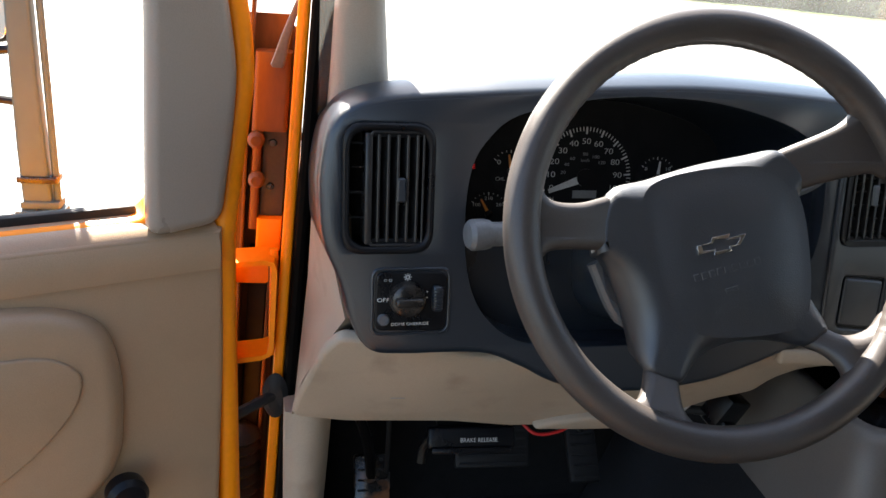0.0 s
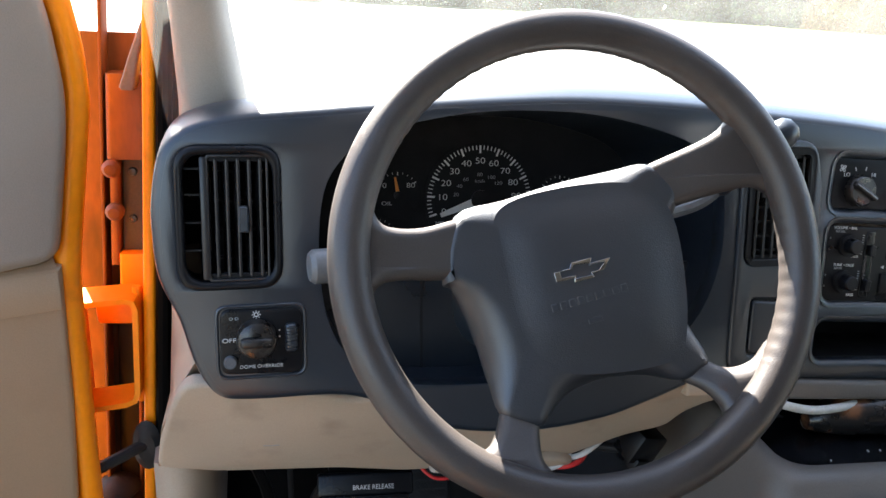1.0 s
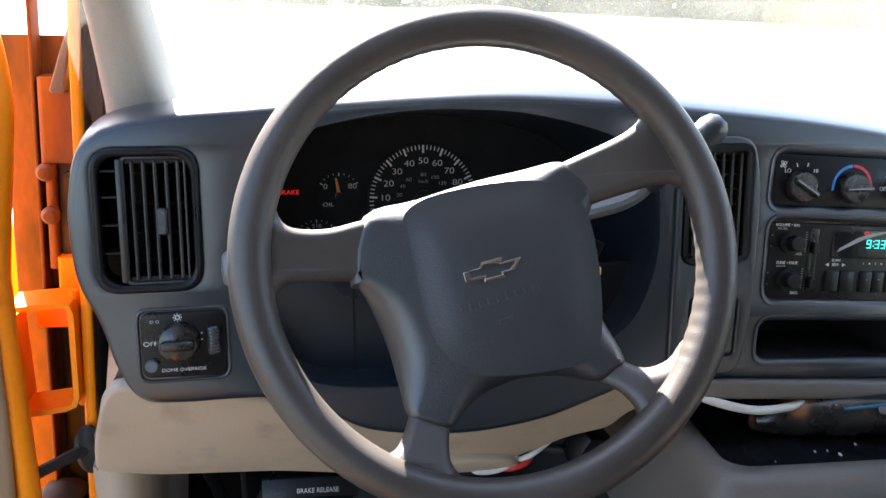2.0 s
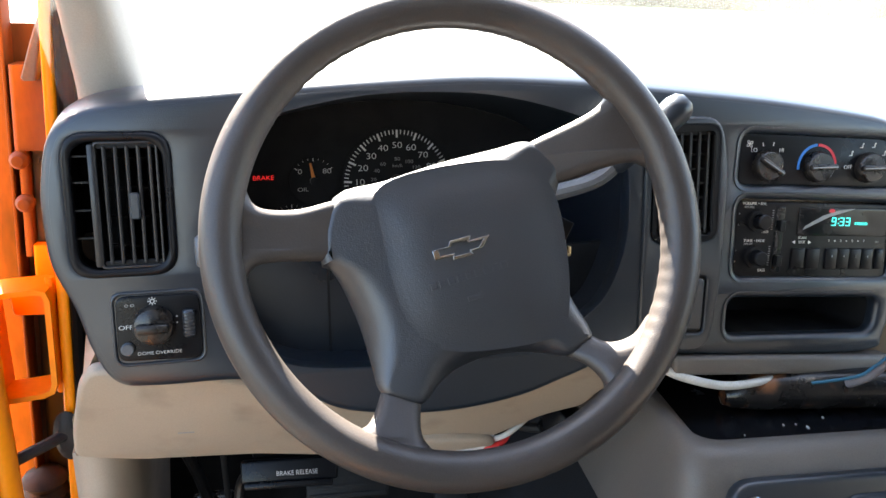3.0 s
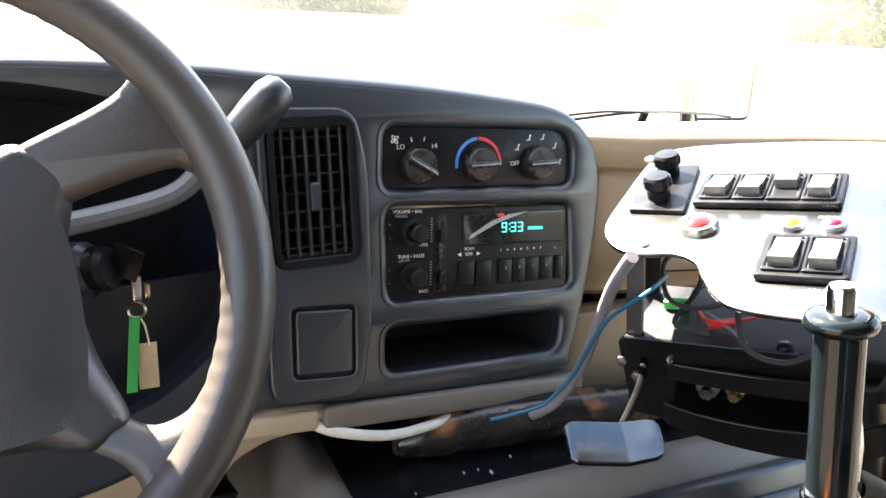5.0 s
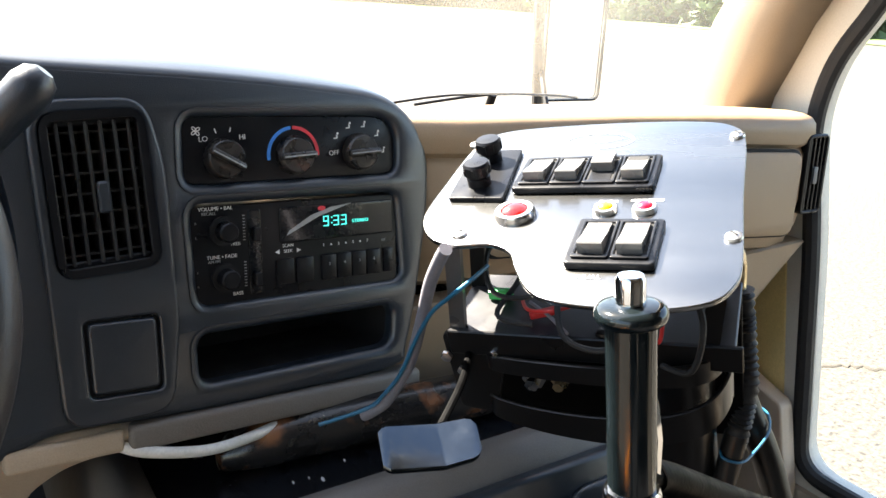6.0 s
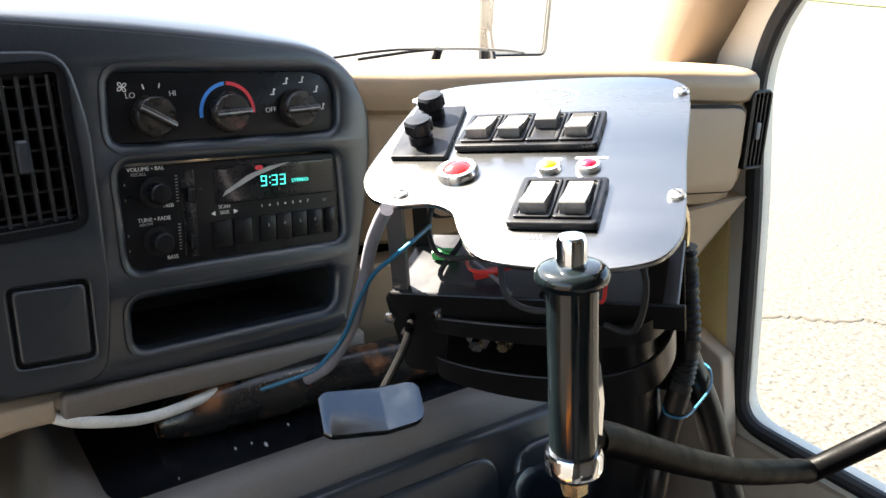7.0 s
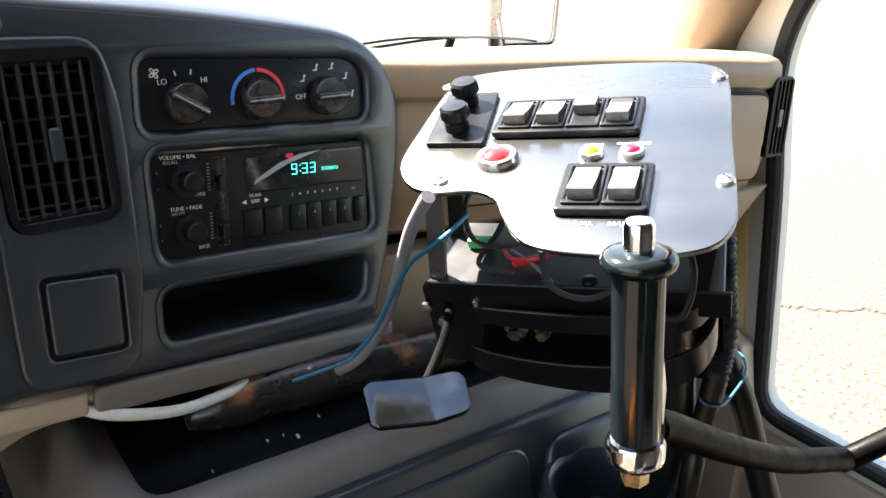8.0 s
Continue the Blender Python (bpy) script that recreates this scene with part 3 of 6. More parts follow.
part("rod", tube([(-0.341, 1.2, 1.225), (-0.341, 1.2, 1.5), (-0.330, 1.2, 2.0)], 0.0052, 0, 3), GALV, mirror)
part("foot", box(-0.395, 1.18, 1.200, -0.331, 1.222, 1.214, 0.004), GALV, mirror, "clamped foot")
part("clamp", box(-0.388, 1.186, 1.214, -0.336, 1.219, 1.226, 0.003), GALV, mirror)
part("clamp", box(-0.390, 1.186, 1.252, -0.336, 1.219, 1.262, 0.003), RUSTY, mirror, "rusty clamp")
part("stay", tube([(-0.365, 1.2, 1.208), (-0.34, 1.05, 1.19), (-0.287, 0.825, 1.15)], 0.009, 3), FRAMEBLACK, mirror, "black stay bolted to the door")
part("arm", tube([(-0.372, 1.2, 1.362), (-0.42, 1.2, 1.368), (-0.5, 1.21, 1.37)], 0.006), FRAMEBLACK, mirror)
part("arm", tube([(-0.372, 1.2, 1.434), (-0.42, 1.2, 1.428), (-0.5, 1.21, 1.43)], 0.006), FRAMEBLACK, mirror)
part("head", plate([rect(-0.09, -0.17, 0.09, 0.17, 0.03)], 0.03, 0.010), BLACK, mirror, "black mirror housing", pose(-0.475, 1.24, 1.605, 90, 0, -12))
part("glass", plate([rect(-0.086, -0.166, 0.086, 0.166, 0.025)], 0.003, 0.0, 2, 0.002), CHROME, mirror, "mirror glass", pose(-0.475, 1.237, 1.605, 90, 0, -12))
rows = []
for z, x0, x1 in ((1.461, -0.031, -0.019), (1.464, -0.033, -0.0175), (1.497, -0.021, -0.0105), (1.534, -0.006, 0.0), (1.60, 0.012, 0.016)):
    rows.append([Vector((p.x, p.y, z)) for p in rect(x0, 0.966, x1, 0.99, 0.003, 3)])
solo("mirror_mount_cap", loft(rows), SILVER, "grey plastic mirror mount at the base of the pillar", "mirror mount", (-0.02, 0.98, 1.461), kind="structure")

# ---- dashboard ----
OUT = [(-0.005, -0.153), (-0.024, -0.124), (-0.037, -0.079), (-0.053, -0.040), (-0.057, 0.0), (-0.056, 0.034), (-0.047, 0.074), (-0.025, 0.096), (0.018, 0.107), (0.09, 0.113), (0.14, 0.117), (0.252, 0.124),
       (0.354, 0.127), (0.477, 0.121), (0.535, 0.115), (0.666, 0.102), (0.772, 0.087), (0.825, 0.076), (0.855, 0.058), (0.872, 0.033), (0.878, 0.005), (0.874, -0.04), (0.860, -0.105), (0.841, -0.17), (0.822, -0.192),
       (0.703, -0.187), (0.597, -0.178), (0.525, -0.169), (0.49, -0.173), (0.44, -0.19), (0.38, -0.207), (0.298, -0.214), (0.21, -0.203), (0.16, -0.179), (0.112, -0.161), (0.03, -0.159)]
OUT = smooth([Vector(p).to_3d() for p in OUT], 5)
CLUSTER = [(0.089, -0.023), (0.094, 0.035), (0.112, 0.067), (0.141, 0.089), (0.203, 0.104), (0.252, 0.110), (0.297, 0.111), (0.355, 0.108), (0.416, 0.096), (0.467, 0.078), (0.498, 0.05), (0.506, 0.008), (0.504, -0.046),
           (0.486, -0.095), (0.463, -0.12), (0.42, -0.145), (0.36, -0.155), (0.28, -0.157), (0.2, -0.155), (0.15, -0.146), (0.116, -0.121), (0.096, -0.082)]
CLUSTER = smooth([Vector(p).to_3d() for p in CLUSTER], 4)
VENT_L = rect(-0.036, -0.051, 0.056, 0.079, 0.022, 6)
VENT_C = rect(0.531, -0.047, 0.606, 0.074, 0.012, 5)
HVAC = rounded([(0.634, 0.0105), (0.838, -0.0005), (0.8405, 0.036), (0.8325, 0.0500), (0.818, 0.0550), (0.638, 0.0655)], 0.012)
RADIO = rounded([(0.634, -0.0905), (0.836, -0.1035), (0.8345, -0.0180), (0.636, -0.0050)], 0.012)
CUBBY = rounded([(0.628, -0.1575), (0.819, -0.1680), (0.825, -0.1275), (0.630, -0.1145)], 0.013)

dash = holder("dashboard", (0.45, 0.86, 1.12), "dark grey moulded plastic dashboard with gauges, vents and radio", "dashboard")
SOFT = 0.0055
part("fascia", plate([inset(OUT, 0.0085), CLUSTER, VENT_L, VENT_C, *[inset(o, -SOFT) for o in (HVAC, RADIO, CUBBY)]], 0.022, 0.0004, 1, 0.0), DASH, dash, "", D, sharp=50)
# the shell that runs from the fascia's rim forward to the windshield
ring = [p for p in OUT]
rows = []
ROLL = [(-0.003, 0.0110, 0)] + [(-0.0002 - 0.0100 * (1 - math.cos(radians(a_))), 0.0100 * (1 - math.sin(radians(a_))), 0) for a_ in (0, 10, 20, 30, 40, 50, 60)]
CREST = [(-0.011, 0.0018), (-0.018, 0.0050), (-0.027, 0.0081), (-0.038, 0.0105), (-0.050, 0.0118), (-0.09, 0.010), (-0.16, -0.002), (-0.33, -0.042)]
for w, grow, drop in ROLL + [(w, 0.0, -lift) for w, lift in CREST]:
    rows.append([Vector((p.x, p.y - drop * min(max((p.y - 0.03) / 0.06, 0), 1), w)) for p in inset(ring, grow)])
part("top_shell", loft(rows, caps=False), DASH, dash, "", D, sharp=60)


def cavity(name, outline, depth, material, parent, shrink=0.94, label=""):
    """A recess with walls and a back, behind an opening of the fascia."""
    c = sum(outline, Vector((0, 0) if len(outline[0]) == 2 else (0, 0, 0))) / len(outline)
    rows = []
    for f, w in ((1.006, -0.004), (1.0, -0.02), ((1 + shrink) / 2, -depth * 0.6), (shrink, -depth), (0.01, -depth)):
        rows.append([Vector((c.x + (p.x - c.x) * f, c.y + (p.y - c.y) * f, w)) for p in outline])
    return part(name, loft(rows, caps=False), material, parent, label, D, sharp=60)


for o, deep in ((HVAC, 0.011), (RADIO, 0.011), (CUBBY, 0.014)):
    rows = []
    for k_ in range(9):
        a_ = radians(90 * k_ / 8)
        rows.append([Vector((p.x, p.y, 0.0012 - (SOFT + 0.002) * (1 - math.cos(a_)))) for p in inset(o, -(SOFT + 0.002) * (1 - math.sin(a_)))])
    rows.insert(0, [Vector((p.x, p.y, -0.003)) for p in inset(o, -SOFT - 0.0022)])
    rows.append([Vector((p.x, p.y, -deep)) for p in inset(o, 0.0004)])
    part("bezel", loft(rows, caps=False), DASH, dash, "rounded edge of a recess", D, sharp=60)
cavity("cubby", CUBBY, 0.11, DULL, dash, 0.92, "open black storage slot")

# instrument cluster
LOWER = [Vector(p) for p in ((0.09, -0.052), (0.30, -0.060), (0.506, -0.052), (0.504, -0.07), (0.488, -0.11), (0.462, -0.135), (0.42, -0.157), (0.36, -0.168), (0.2, -0.168), (0.15, -0.160), (0.112, -0.135), (0.094, -0.09))]
part("lower_bezel", plate([LOWER], 0.008, 0.003, 3, -0.055), DASHSHADE, dash, "panel behind the steering column, darkened for shade", D)
part("bezel_seam", box(0.196, -0.165, -0.056, 0.1985, -0.055, -0.0535), DULL, dash, "", D)
cluster = part("instrument_hood", loft([[Vector((p.x * f + 0.3 * (1 - f), p.y * f - 0.02 * (1 - f), w)) for p in CLUSTER] for f, w in ((1.005, -0.004), (1.0, -0.03), (0.97, -0.12), (0.95, -0.21))], caps=False), DASH, dash, "dark hooded instrument cluster", D, sharp=60)
GZ = -0.2
part("gauge_face", plate([[Vector((p.x * 0.97 + 0.009, p.y * 0.97)) for p in CLUSTER]], 0.004, 0.0, 2, GZ), DULL, cluster, "black gauge face", D)


def gauge(name, cx, cy, r, a0, a1, ticks, numbers, needle, nmat, size):
    """A dial of ticks, numbers and a needle on the gauge face; angles in degrees."""
    g = part(name, plate([circle(cx, cy, r * 1.18, 40)], 0.002, 0.0006, 2, GZ + 0.0022), DULL, cluster, "round dial with white print", D)
    bm = bmesh.new()
    for i in range(ticks + 1):
        a = radians(a0 + (a1 - a0) * i / ticks)
        major = i % (ticks // (len(numbers) - 1)) == 0
        l, w = (0.16, 0.020) if major else (0.09, 0.010)
        c, s = math.cos(a), math.sin(a)
        q = [(cx + (c * (1.12 - k * l) - s * e * w) * r, cy + (s * (1.12 - k * l) + c * e * w) * r, GZ + 0.0028) for k, e in ((0, -1), (0, 1), (1, 1), (1, -1))]
        vs = [bm.verts.new(p) for p in q] + [bm.verts.new((p[0], p[1], p[2] - 0.0004)) for p in q]
        bm.faces.new(vs[:4])
        for k in range(4):
            bm.faces.new((vs[k], vs[(k + 1) % 4], vs[4 + (k + 1) % 4], vs[4 + k]))
    part("ticks", bm, PRINT, g, "", D)
    for i, t in enumerate(numbers):
        if t:
            a = radians(a0 + (a1 - a0) * i / (len(numbers) - 1))
            part("number", words(t, size, cx + math.cos(a) * r * 0.80, cy + math.sin(a) * r * 0.80, GZ + 0.003, wide=1.25), PRINT, g, "", D)
    a = radians(needle)
    part("needle", plate([[Vector((cx + math.cos(a + b) * q, cy + math.sin(a + b) * q)) for b, q in ((0.05, r * 0.9), (-0.05, r * 0.9), (-0.5, r * 0.18), (0.5, r * 0.18))]], 0.001, 0, 2, GZ + 0.007), nmat, g, "", D)
    part("pivot", lathe([(0.0001, 0), (r * 0.2, 0), (r * 0.2, 0.006), (0.0001, 0.007)], 16), BLACK, g, "", D @ at(cx, cy, GZ + 0.003))
    return g


speedo = gauge("speedometer", 0.2995, 0.005, 0.058, 197.5, -17.5, 50, ["0", "10", "20", "30", "40", "50", "60", "70", "80", "90", "100"], 200, PRINT, 0.0105)
part("unit", words("MPH", 0.006, 0.252, -0.023, GZ + 0.003, wide=1.2), PRINT, speedo, "", D)
part("unit", words("km/h", 0.006, 0.2995, 0.027, GZ + 0.003), DIMPRINT, speedo, "", D)
for t, a in (("20", 168), ("40", 147), ("60", 126), ("80", 90), ("100", 62), ("120", 40)):
    part("number", words(t, 0.006, 0.2995 + 0.030 * math.cos(radians(a)), 0.005 + 0.030 * math.sin(radians(a)), GZ + 0.003, wide=1.2), DIMPRINT, speedo, "", D)
oil = gauge("oil_gauge", 0.199, 0.012, 0.024, 145, 35, 8, ["0", "", "80"], 100, NEEDLE, 0.0085)
part("caption", words("OIL", 0.0065, 0.186, 0.002, GZ + 0.003, wide=1.3), PRINT, oil, "", D)
gauge("temperature_gauge", 0.172, -0.042, 0.024, 145, 35, 8, ["100", "210", "260"], 120, NEEDLE, 0.006)
gauge("volt_gauge", 0.402, 0.006, 0.024, 145, 35, 8, ["8", "", "18"], 85, PRINT, 0.0065)
part("brake_light", words("BRAKE", 0.0075, 0.141, 0.017, GZ + 0.001, wide=1.1), BRAKELAMP, cluster, "glowing red brake warning", D)
part("message_bar", plate([rect(0.285, -0.022, 0.318, -0.012)], 0.001, 0, 2, GZ + 0.0035), DIMPRINT, speedo, "odometer window", D)


# ---- air vents ----
def vent(name, o, frame_w, slats, slat_w, bars, inner, tab, label, tilt=0.0, back=0.0):
    """A vent: a frame, a dark housing, upright slats, crossbars and a thumb tab."""
    c = sum(o, Vector((0, 0))) / len(o)
    v = holder(name, D @ Vector((c.x, c.y, 0)), label, "air vent", "air vents")
    part("frame", plate([o, [c + Vector(((p.x - c.x) * frame_w[0], (p.y - c.y) * frame_w[1])) for p in o]], 0.016, 0.005, 4, 0.006), BLACK, v, "", D)
    rows = [[Vector((c.x + (p.x - c.x) * f, c.y + (p.y - c.y) * f, w)) for p in o] for f, w in ((0.95, -0.004), (0.93, -0.07), (0.01, -0.072))]
    part("housing", loft(rows, caps=False), DULL, v, "", D)
    x0, y0, x1, y1 = inner
    for i in range(slats):
        x = x0 + (x1 - x0) * (i + 0.5) / slats
        m = D @ at(x, (y0 + y1) / 2, -0.0035) @ pose(0, 0, 0, 0, tilt, 0)
        part("slat", box(-slat_w / 2, (y0 - y1) / 2, -0.014, slat_w / 2, (y1 - y0) / 2, 0.006, 0.0008, 1), VENT, v, "", m)
    for i in range(bars):
        y = y0 + (y1 - y0) * (i + 0.5) / bars
        part("crossbar", box(x0, y - 0.0009, -0.018 - back, x1, y + 0.0009, -0.0025 - back), VENT, v, "", D)
    for y in (y0, y1):
        part("rail", box(x0 - 0.001, y - 0.003, -0.022, x1 + 0.001, y + 0.003, 0.0, 0.001, 1), BLACK, v, "", D)
    part("grille_rim", plate([rect(x0 - 0.003, y0 - 0.004, x1 + 0.003, y1 + 0.004, 0.004), rect(x0 - 0.0008, y0 - 0.0015, x1 + 0.0008, y1 + 0.0015, 0.003)], 0.005, 0.0008, 2, 0.0035), VENT, v, "", D)
    tx, ty = tab
    part("tab", box(tx - 0.0045, ty - 0.012, -0.006, tx + 0.0045, ty + 0.012, 0.005, 0.0015, 1), DASH, v, "ribbed thumb tab", D)
    return v


v = vent("air_vent", VENT_L, (0.84, 0.87), 5, 0.0030, 4, (-0.006, -0.039, 0.042, 0.067), (0.0225, 0.013), "black dashboard vent with upright slats beside the door", 12, 0.0135)
part("side_cheek", box(-0.014, -0.041, -0.024, -0.007, 0.069, 0.004, 0.002), VENT, v, "", D)
part("slat", box(-0.034, -0.03, -0.02, -0.032, 0.06, 0.0, 0.0005, 1), BLACK, v, "", D)
for y in (-0.015, 0.01, 0.035, 0.058):
    part("crossbar", box(-0.034, y - 0.0008, -0.012, -0.014, y + 0.0008, -0.004), BLACK, v, "", D)
v = vent("air_vent", VENT_C, (0.88, 0.94), 6, 0.0028, 7, (0.538, -0.040, 0.600, 0.067), (0.570, 0.010), "black dashboard vent with upright slats beside the radio")
TRIM = rounded([(0.520, -0.165), (0.603, -0.171), (0.6155, -0.10), (0.619, 0.03), (0.609, 0.083), (0.54, 0.085), (0.523, 0.07)], 0.02)
part("column_trim", plate([TRIM, [Vector((p.x, p.y)) for p in VENT_C], rounded([(0.5405, -0.1445), (0.5965, -0.1505), (0.5995, -0.0875), (0.5425, -0.0825)], 0.006)], 0.007, 0.003, 3, 0.0040), DASH, dash, "", D)
part("blank_recess", plate([rounded([(0.540, -0.145), (0.597, -0.151), (0.600, -0.087), (0.542, -0.082)], 0.006)], 0.001, 0.0, 2, 0.0005), BLACK, dash, "dark recess round the blank cover", D)
part("blank_cover", plate([rounded([(0.5430, -0.1420), (0.5940, -0.1475), (0.5970, -0.0900), (0.5450, -0.0850)], 0.005)], 0.007, 0.003, 4, 0.0042), DASH, dash, "square blank switch cover", D)

# ---- headlight switch ----
hs = holder("headlight_switch", D @ Vector((0.035, -0.1, 0.0)), "black headlight switch panel with rotary knob and dimmer wheel", "light switch")
part("panel", plate([rounded([(-0.002, -0.130), (0.0725, -0.132), (0.0725, -0.070), (-0.001, -0.069)], 0.009)], 0.006, 0.002, 3, 0.003), BLACK, hs, "", D)
part("rim", plate([rect(-0.006, -0.136, 0.0765, -0.065, 0.011), rect(-0.0025, -0.1325, 0.073, -0.0685, 0.009)], 0.005, 0.002, 2, 0.002), DASH, hs, "", D)
knob = part("knob", lathe([(0.0001, 0), (0.0185, 0), (0.0185, 0.004), (0.0165, 0.010), (0.013, 0.012), (0.0001, 0.012)], 36), KNOB, hs, "round rotary knob", D @ at(0.031, -0.097, 0.003))
part("grip_bar", box(-0.0145, -0.0045, 0.010, 0.0145, 0.0045, 0.020, 0.003, 3), KNOB, knob, "", D @ at(0.031, -0.097, 0.003))
part("dome_button", lathe([(0.0001, 0), (0.0062, 0), (0.0062, 0.003), (0.005, 0.005), (0.0001, 0.005)], 20), SILVER, hs, "round grey button", D @ at(0.007, -0.118, 0.003))
dim = part("dimmer_wheel", box(-0.0055, -0.0135, -0.006, 0.0055, 0.0135, 0.007, 0.0035, 3), DASH, hs, "ribbed dimmer wheel", D @ at(0.062, -0.097, 0.002))
for i in range(7):
    part("rib", box(-0.005, -0.0005, 0.006, 0.005, 0.0005, 0.0078), DASH, dim, "", D @ at(0.062, -0.107 + 0.0033 * i, 0.002))
part("caption", words("OFF", 0.0058, 0.0065, -0.098, 0.0034, wide=1.25), PRINT, hs, "", D)
part("caption", words("DOME OVERRIDE", 0.0044, 0.0345, -0.1235, 0.0034, wide=1.15), PRINT, hs, "", D)
part("sun_symbol", plate([circle(0.031, -0.0745, 0.0022, 12), circle(0.031, -0.0745, 0.0015, 12)], 0.0004, 0, 2, 0.0036), PRINT, hs, "", D)
for i in range(8):
    part("ray", box(0.0028, -0.0003, 0.003, 0.0040, 0.0003, 0.0036), PRINT, hs, "", D @ at(0.031, -0.0745) @ Matrix.Rotation(i * math.pi / 4, 4, "Z"))
for x in (0.0085, 0.0135):
    part("lamp_symbol", plate([circle(x, -0.0775, 0.0018, 10, 0.0014), circle(x, -0.0775, 0.0012, 10, 0.0009)], 0.0004, 0, 2, 0.0036), DIMPRINT, hs, "", D)
for y in (-0.09, -0.096):
    part("dot", lathe([(0.0001, 0), (0.0008, 0), (0.0008, 0.0005), (0.0001, 0.0005)], 8), PRINT, hs, "", D @ at(0.0515, y, 0.0032))

# ---- heater controls ----
hv = holder("heater_controls", D @ Vector((0.74, 0.03, -0.006)), "black heater control panel with three rotary knobs", "climate control")
part("panel", plate([HVAC], 0.006, 0.001, 2, -0.006), BLACK, hv, "", D)


def dial(x, y, turn, parent):
    """A rotary knob with a ridge across it."""
    k = part("knob", lathe([(0.0001, 0), (0.0172, 0), (0.0172, 0.003), (0.0160, 0.009), (0.0145, 0.0105), (0.0001, 0.0107)], 40), KNOB, parent, "black rotary knob", D @ at(x, y, -0.006))
    m = D @ at(x, y, -0.006) @ Matrix.Rotation(radians(turn), 4, "Z")
    part("ridge", box(-0.0165, -0.0032, 0.008, 0.0165, 0.0032, 0.0155, 0.0022, 3), KNOB, k, "", m)
    part("pointer", box(-0.0155, -0.0006, 0.0153, 0.0155, 0.0006, 0.0159), DIMPRINT, k, "pale pointer line", m)


dial(0.670, 0.0295, -32, hv)
dial(0.7345, 0.0265, 0, hv)
dial(0.801, 0.0235, 0, hv)
for name, m_, a0, a1 in (("blue_arc", BLUE, 92, 186), ("red_arc", RED, -6, 88)):
    arc = [(radians(a0 + (a1 - a0) * i / 20)) for i in range(21)]
    part(name, plate([[Vector((0.7345 + 0.0252 * math.cos(a), 0.0265 + 0.0252 * math.sin(a))) for a in arc] + [Vector((0.7345 + 0.0222 * math.cos(a), 0.0265 + 0.0222 * math.sin(a))) for a in arc[::-1]]], 0.0006, 0, 2, -0.0054), m_, hv, "", D)
for t, x, y in (("LO", 0.6545, 0.0465), ("HI", 0.6885, 0.0455), ("OFF", 0.775, 0.0245)):
    part("caption", words(t, 0.0062, x, y, -0.0056), PRINT, hv, "", D)
for x, y, a in ((0.6655, 0.0525, 15), (0.6785, 0.0525, -15)):
    part("tick", box(-0.0005, -0.002, 0, 0.0005, 0.002, 0.0004), PRINT, hv, "", D @ at(x, y, -0.006) @ Matrix.Rotation(radians(a), 4, "Z"))
for i in range(4):
    part("fan_symbol", plate([circle(0.0024, 0, 0.0022, 10, 0.0015), circle(0.0024, 0, 0.0015, 10, 0.0008)], 0.0004, 0, 2, -0.0054), PRINT, hv, "", D @ at(0.649, 0.0535) @ Matrix.Rotation(i * math.pi / 2 + 0.6, 4, "Z"))
for x, y in ((0.779, 0.0395), (0.7925, 0.0478), (0.8085, 0.0478), (0.8225, 0.0385), (0.828, 0.0225)):
    part("airflow_symbol", plate([circle(x + 0.001, y + 0.0022, 0.0011, 8)], 0.0004, 0, 2, -0.0054), PRINT, hv, "", D)
    part("airflow_symbol", box(x - 0.0005, y - 0.0022, -0.0058, x + 0.0007, y + 0.0012, -0.0054), PRINT, hv, "", D)
    part("airflow_symbol", box(x - 0.0034, y - 0.0024, -0.0058, x + 0.0002, y - 0.0014, -0.0054), PRINT, hv, "", D)

# ---- radio ----
R = D @ at(0.733, -0.0565, 0) @ pose(0, 0, 0, 0, 0, -3.6)
rd = holder("radio", D @ Vector((0.733, -0.1, 0.0)), "black car radio cassette with a glowing teal clock", "radio")
part("body", plate([rect(-0.103, -0.044, 0.103, 0.043, 0.006)], 0.03, 0.002, 3, -0.004), BLACK, rd, "", R)
part("display", plate([rect(-0.021, 0.006, 0.097, 0.038, 0.003)], 0.003, 0.001, 2, -0.0025), GLOSSY, rd, "glossy display window", R)
for y in (0.0215, -0.0185):
    part("knob_ring", lathe([(0.0001, 0), (0.0125, 0), (0.0125, 0.004), (0.0001, 0.004)], 28), DULL, rd, "", R @ at(-0.072, y, -0.004))
    part("knob", lathe([(0.0001, 0), (0.0088, 0), (0.0082, 0.012), (0.007, 0.0135), (0.0001, 0.0138)], 28), BLACK, rd, "round tuning knob", R @ at(-0.072, y, -0.002))
part("slot", plate([rect(-0.050, -0.036, -0.038, 0.038, 0.003)], 0.003, 0.001, 2, -0.003), GLOSSY, rd, "", R)
for y in (0.017, -0.022):
    part("slider", box(-0.047, y - 0.006, -0.004, -0.041, y + 0.006, 0.004, 0.001, 1), BLACK, rd, "", R)
for x0, x1 in ((-0.0255, -0.008), (-0.006, 0.0115), (0.0195, 0.0350), (0.0355, 0.051), (0.0515, 0.067), (0.0675, 0.083), (0.0865, 0.0975)):
    part("button", box(x0, -0.032, -0.006, x1, -0.008, -0.0016, 0.0018, 2), BLACK, rd, "", R)
SEGMENTS = {"a": (0, 1, 1, 1), "g": (0, 0, 1, 0), "d": (0, -1, 1, -1), "b": (1, 0, 1, 1), "c": (1, -1, 1, 0), "f": (0, 0, 0, 1)}
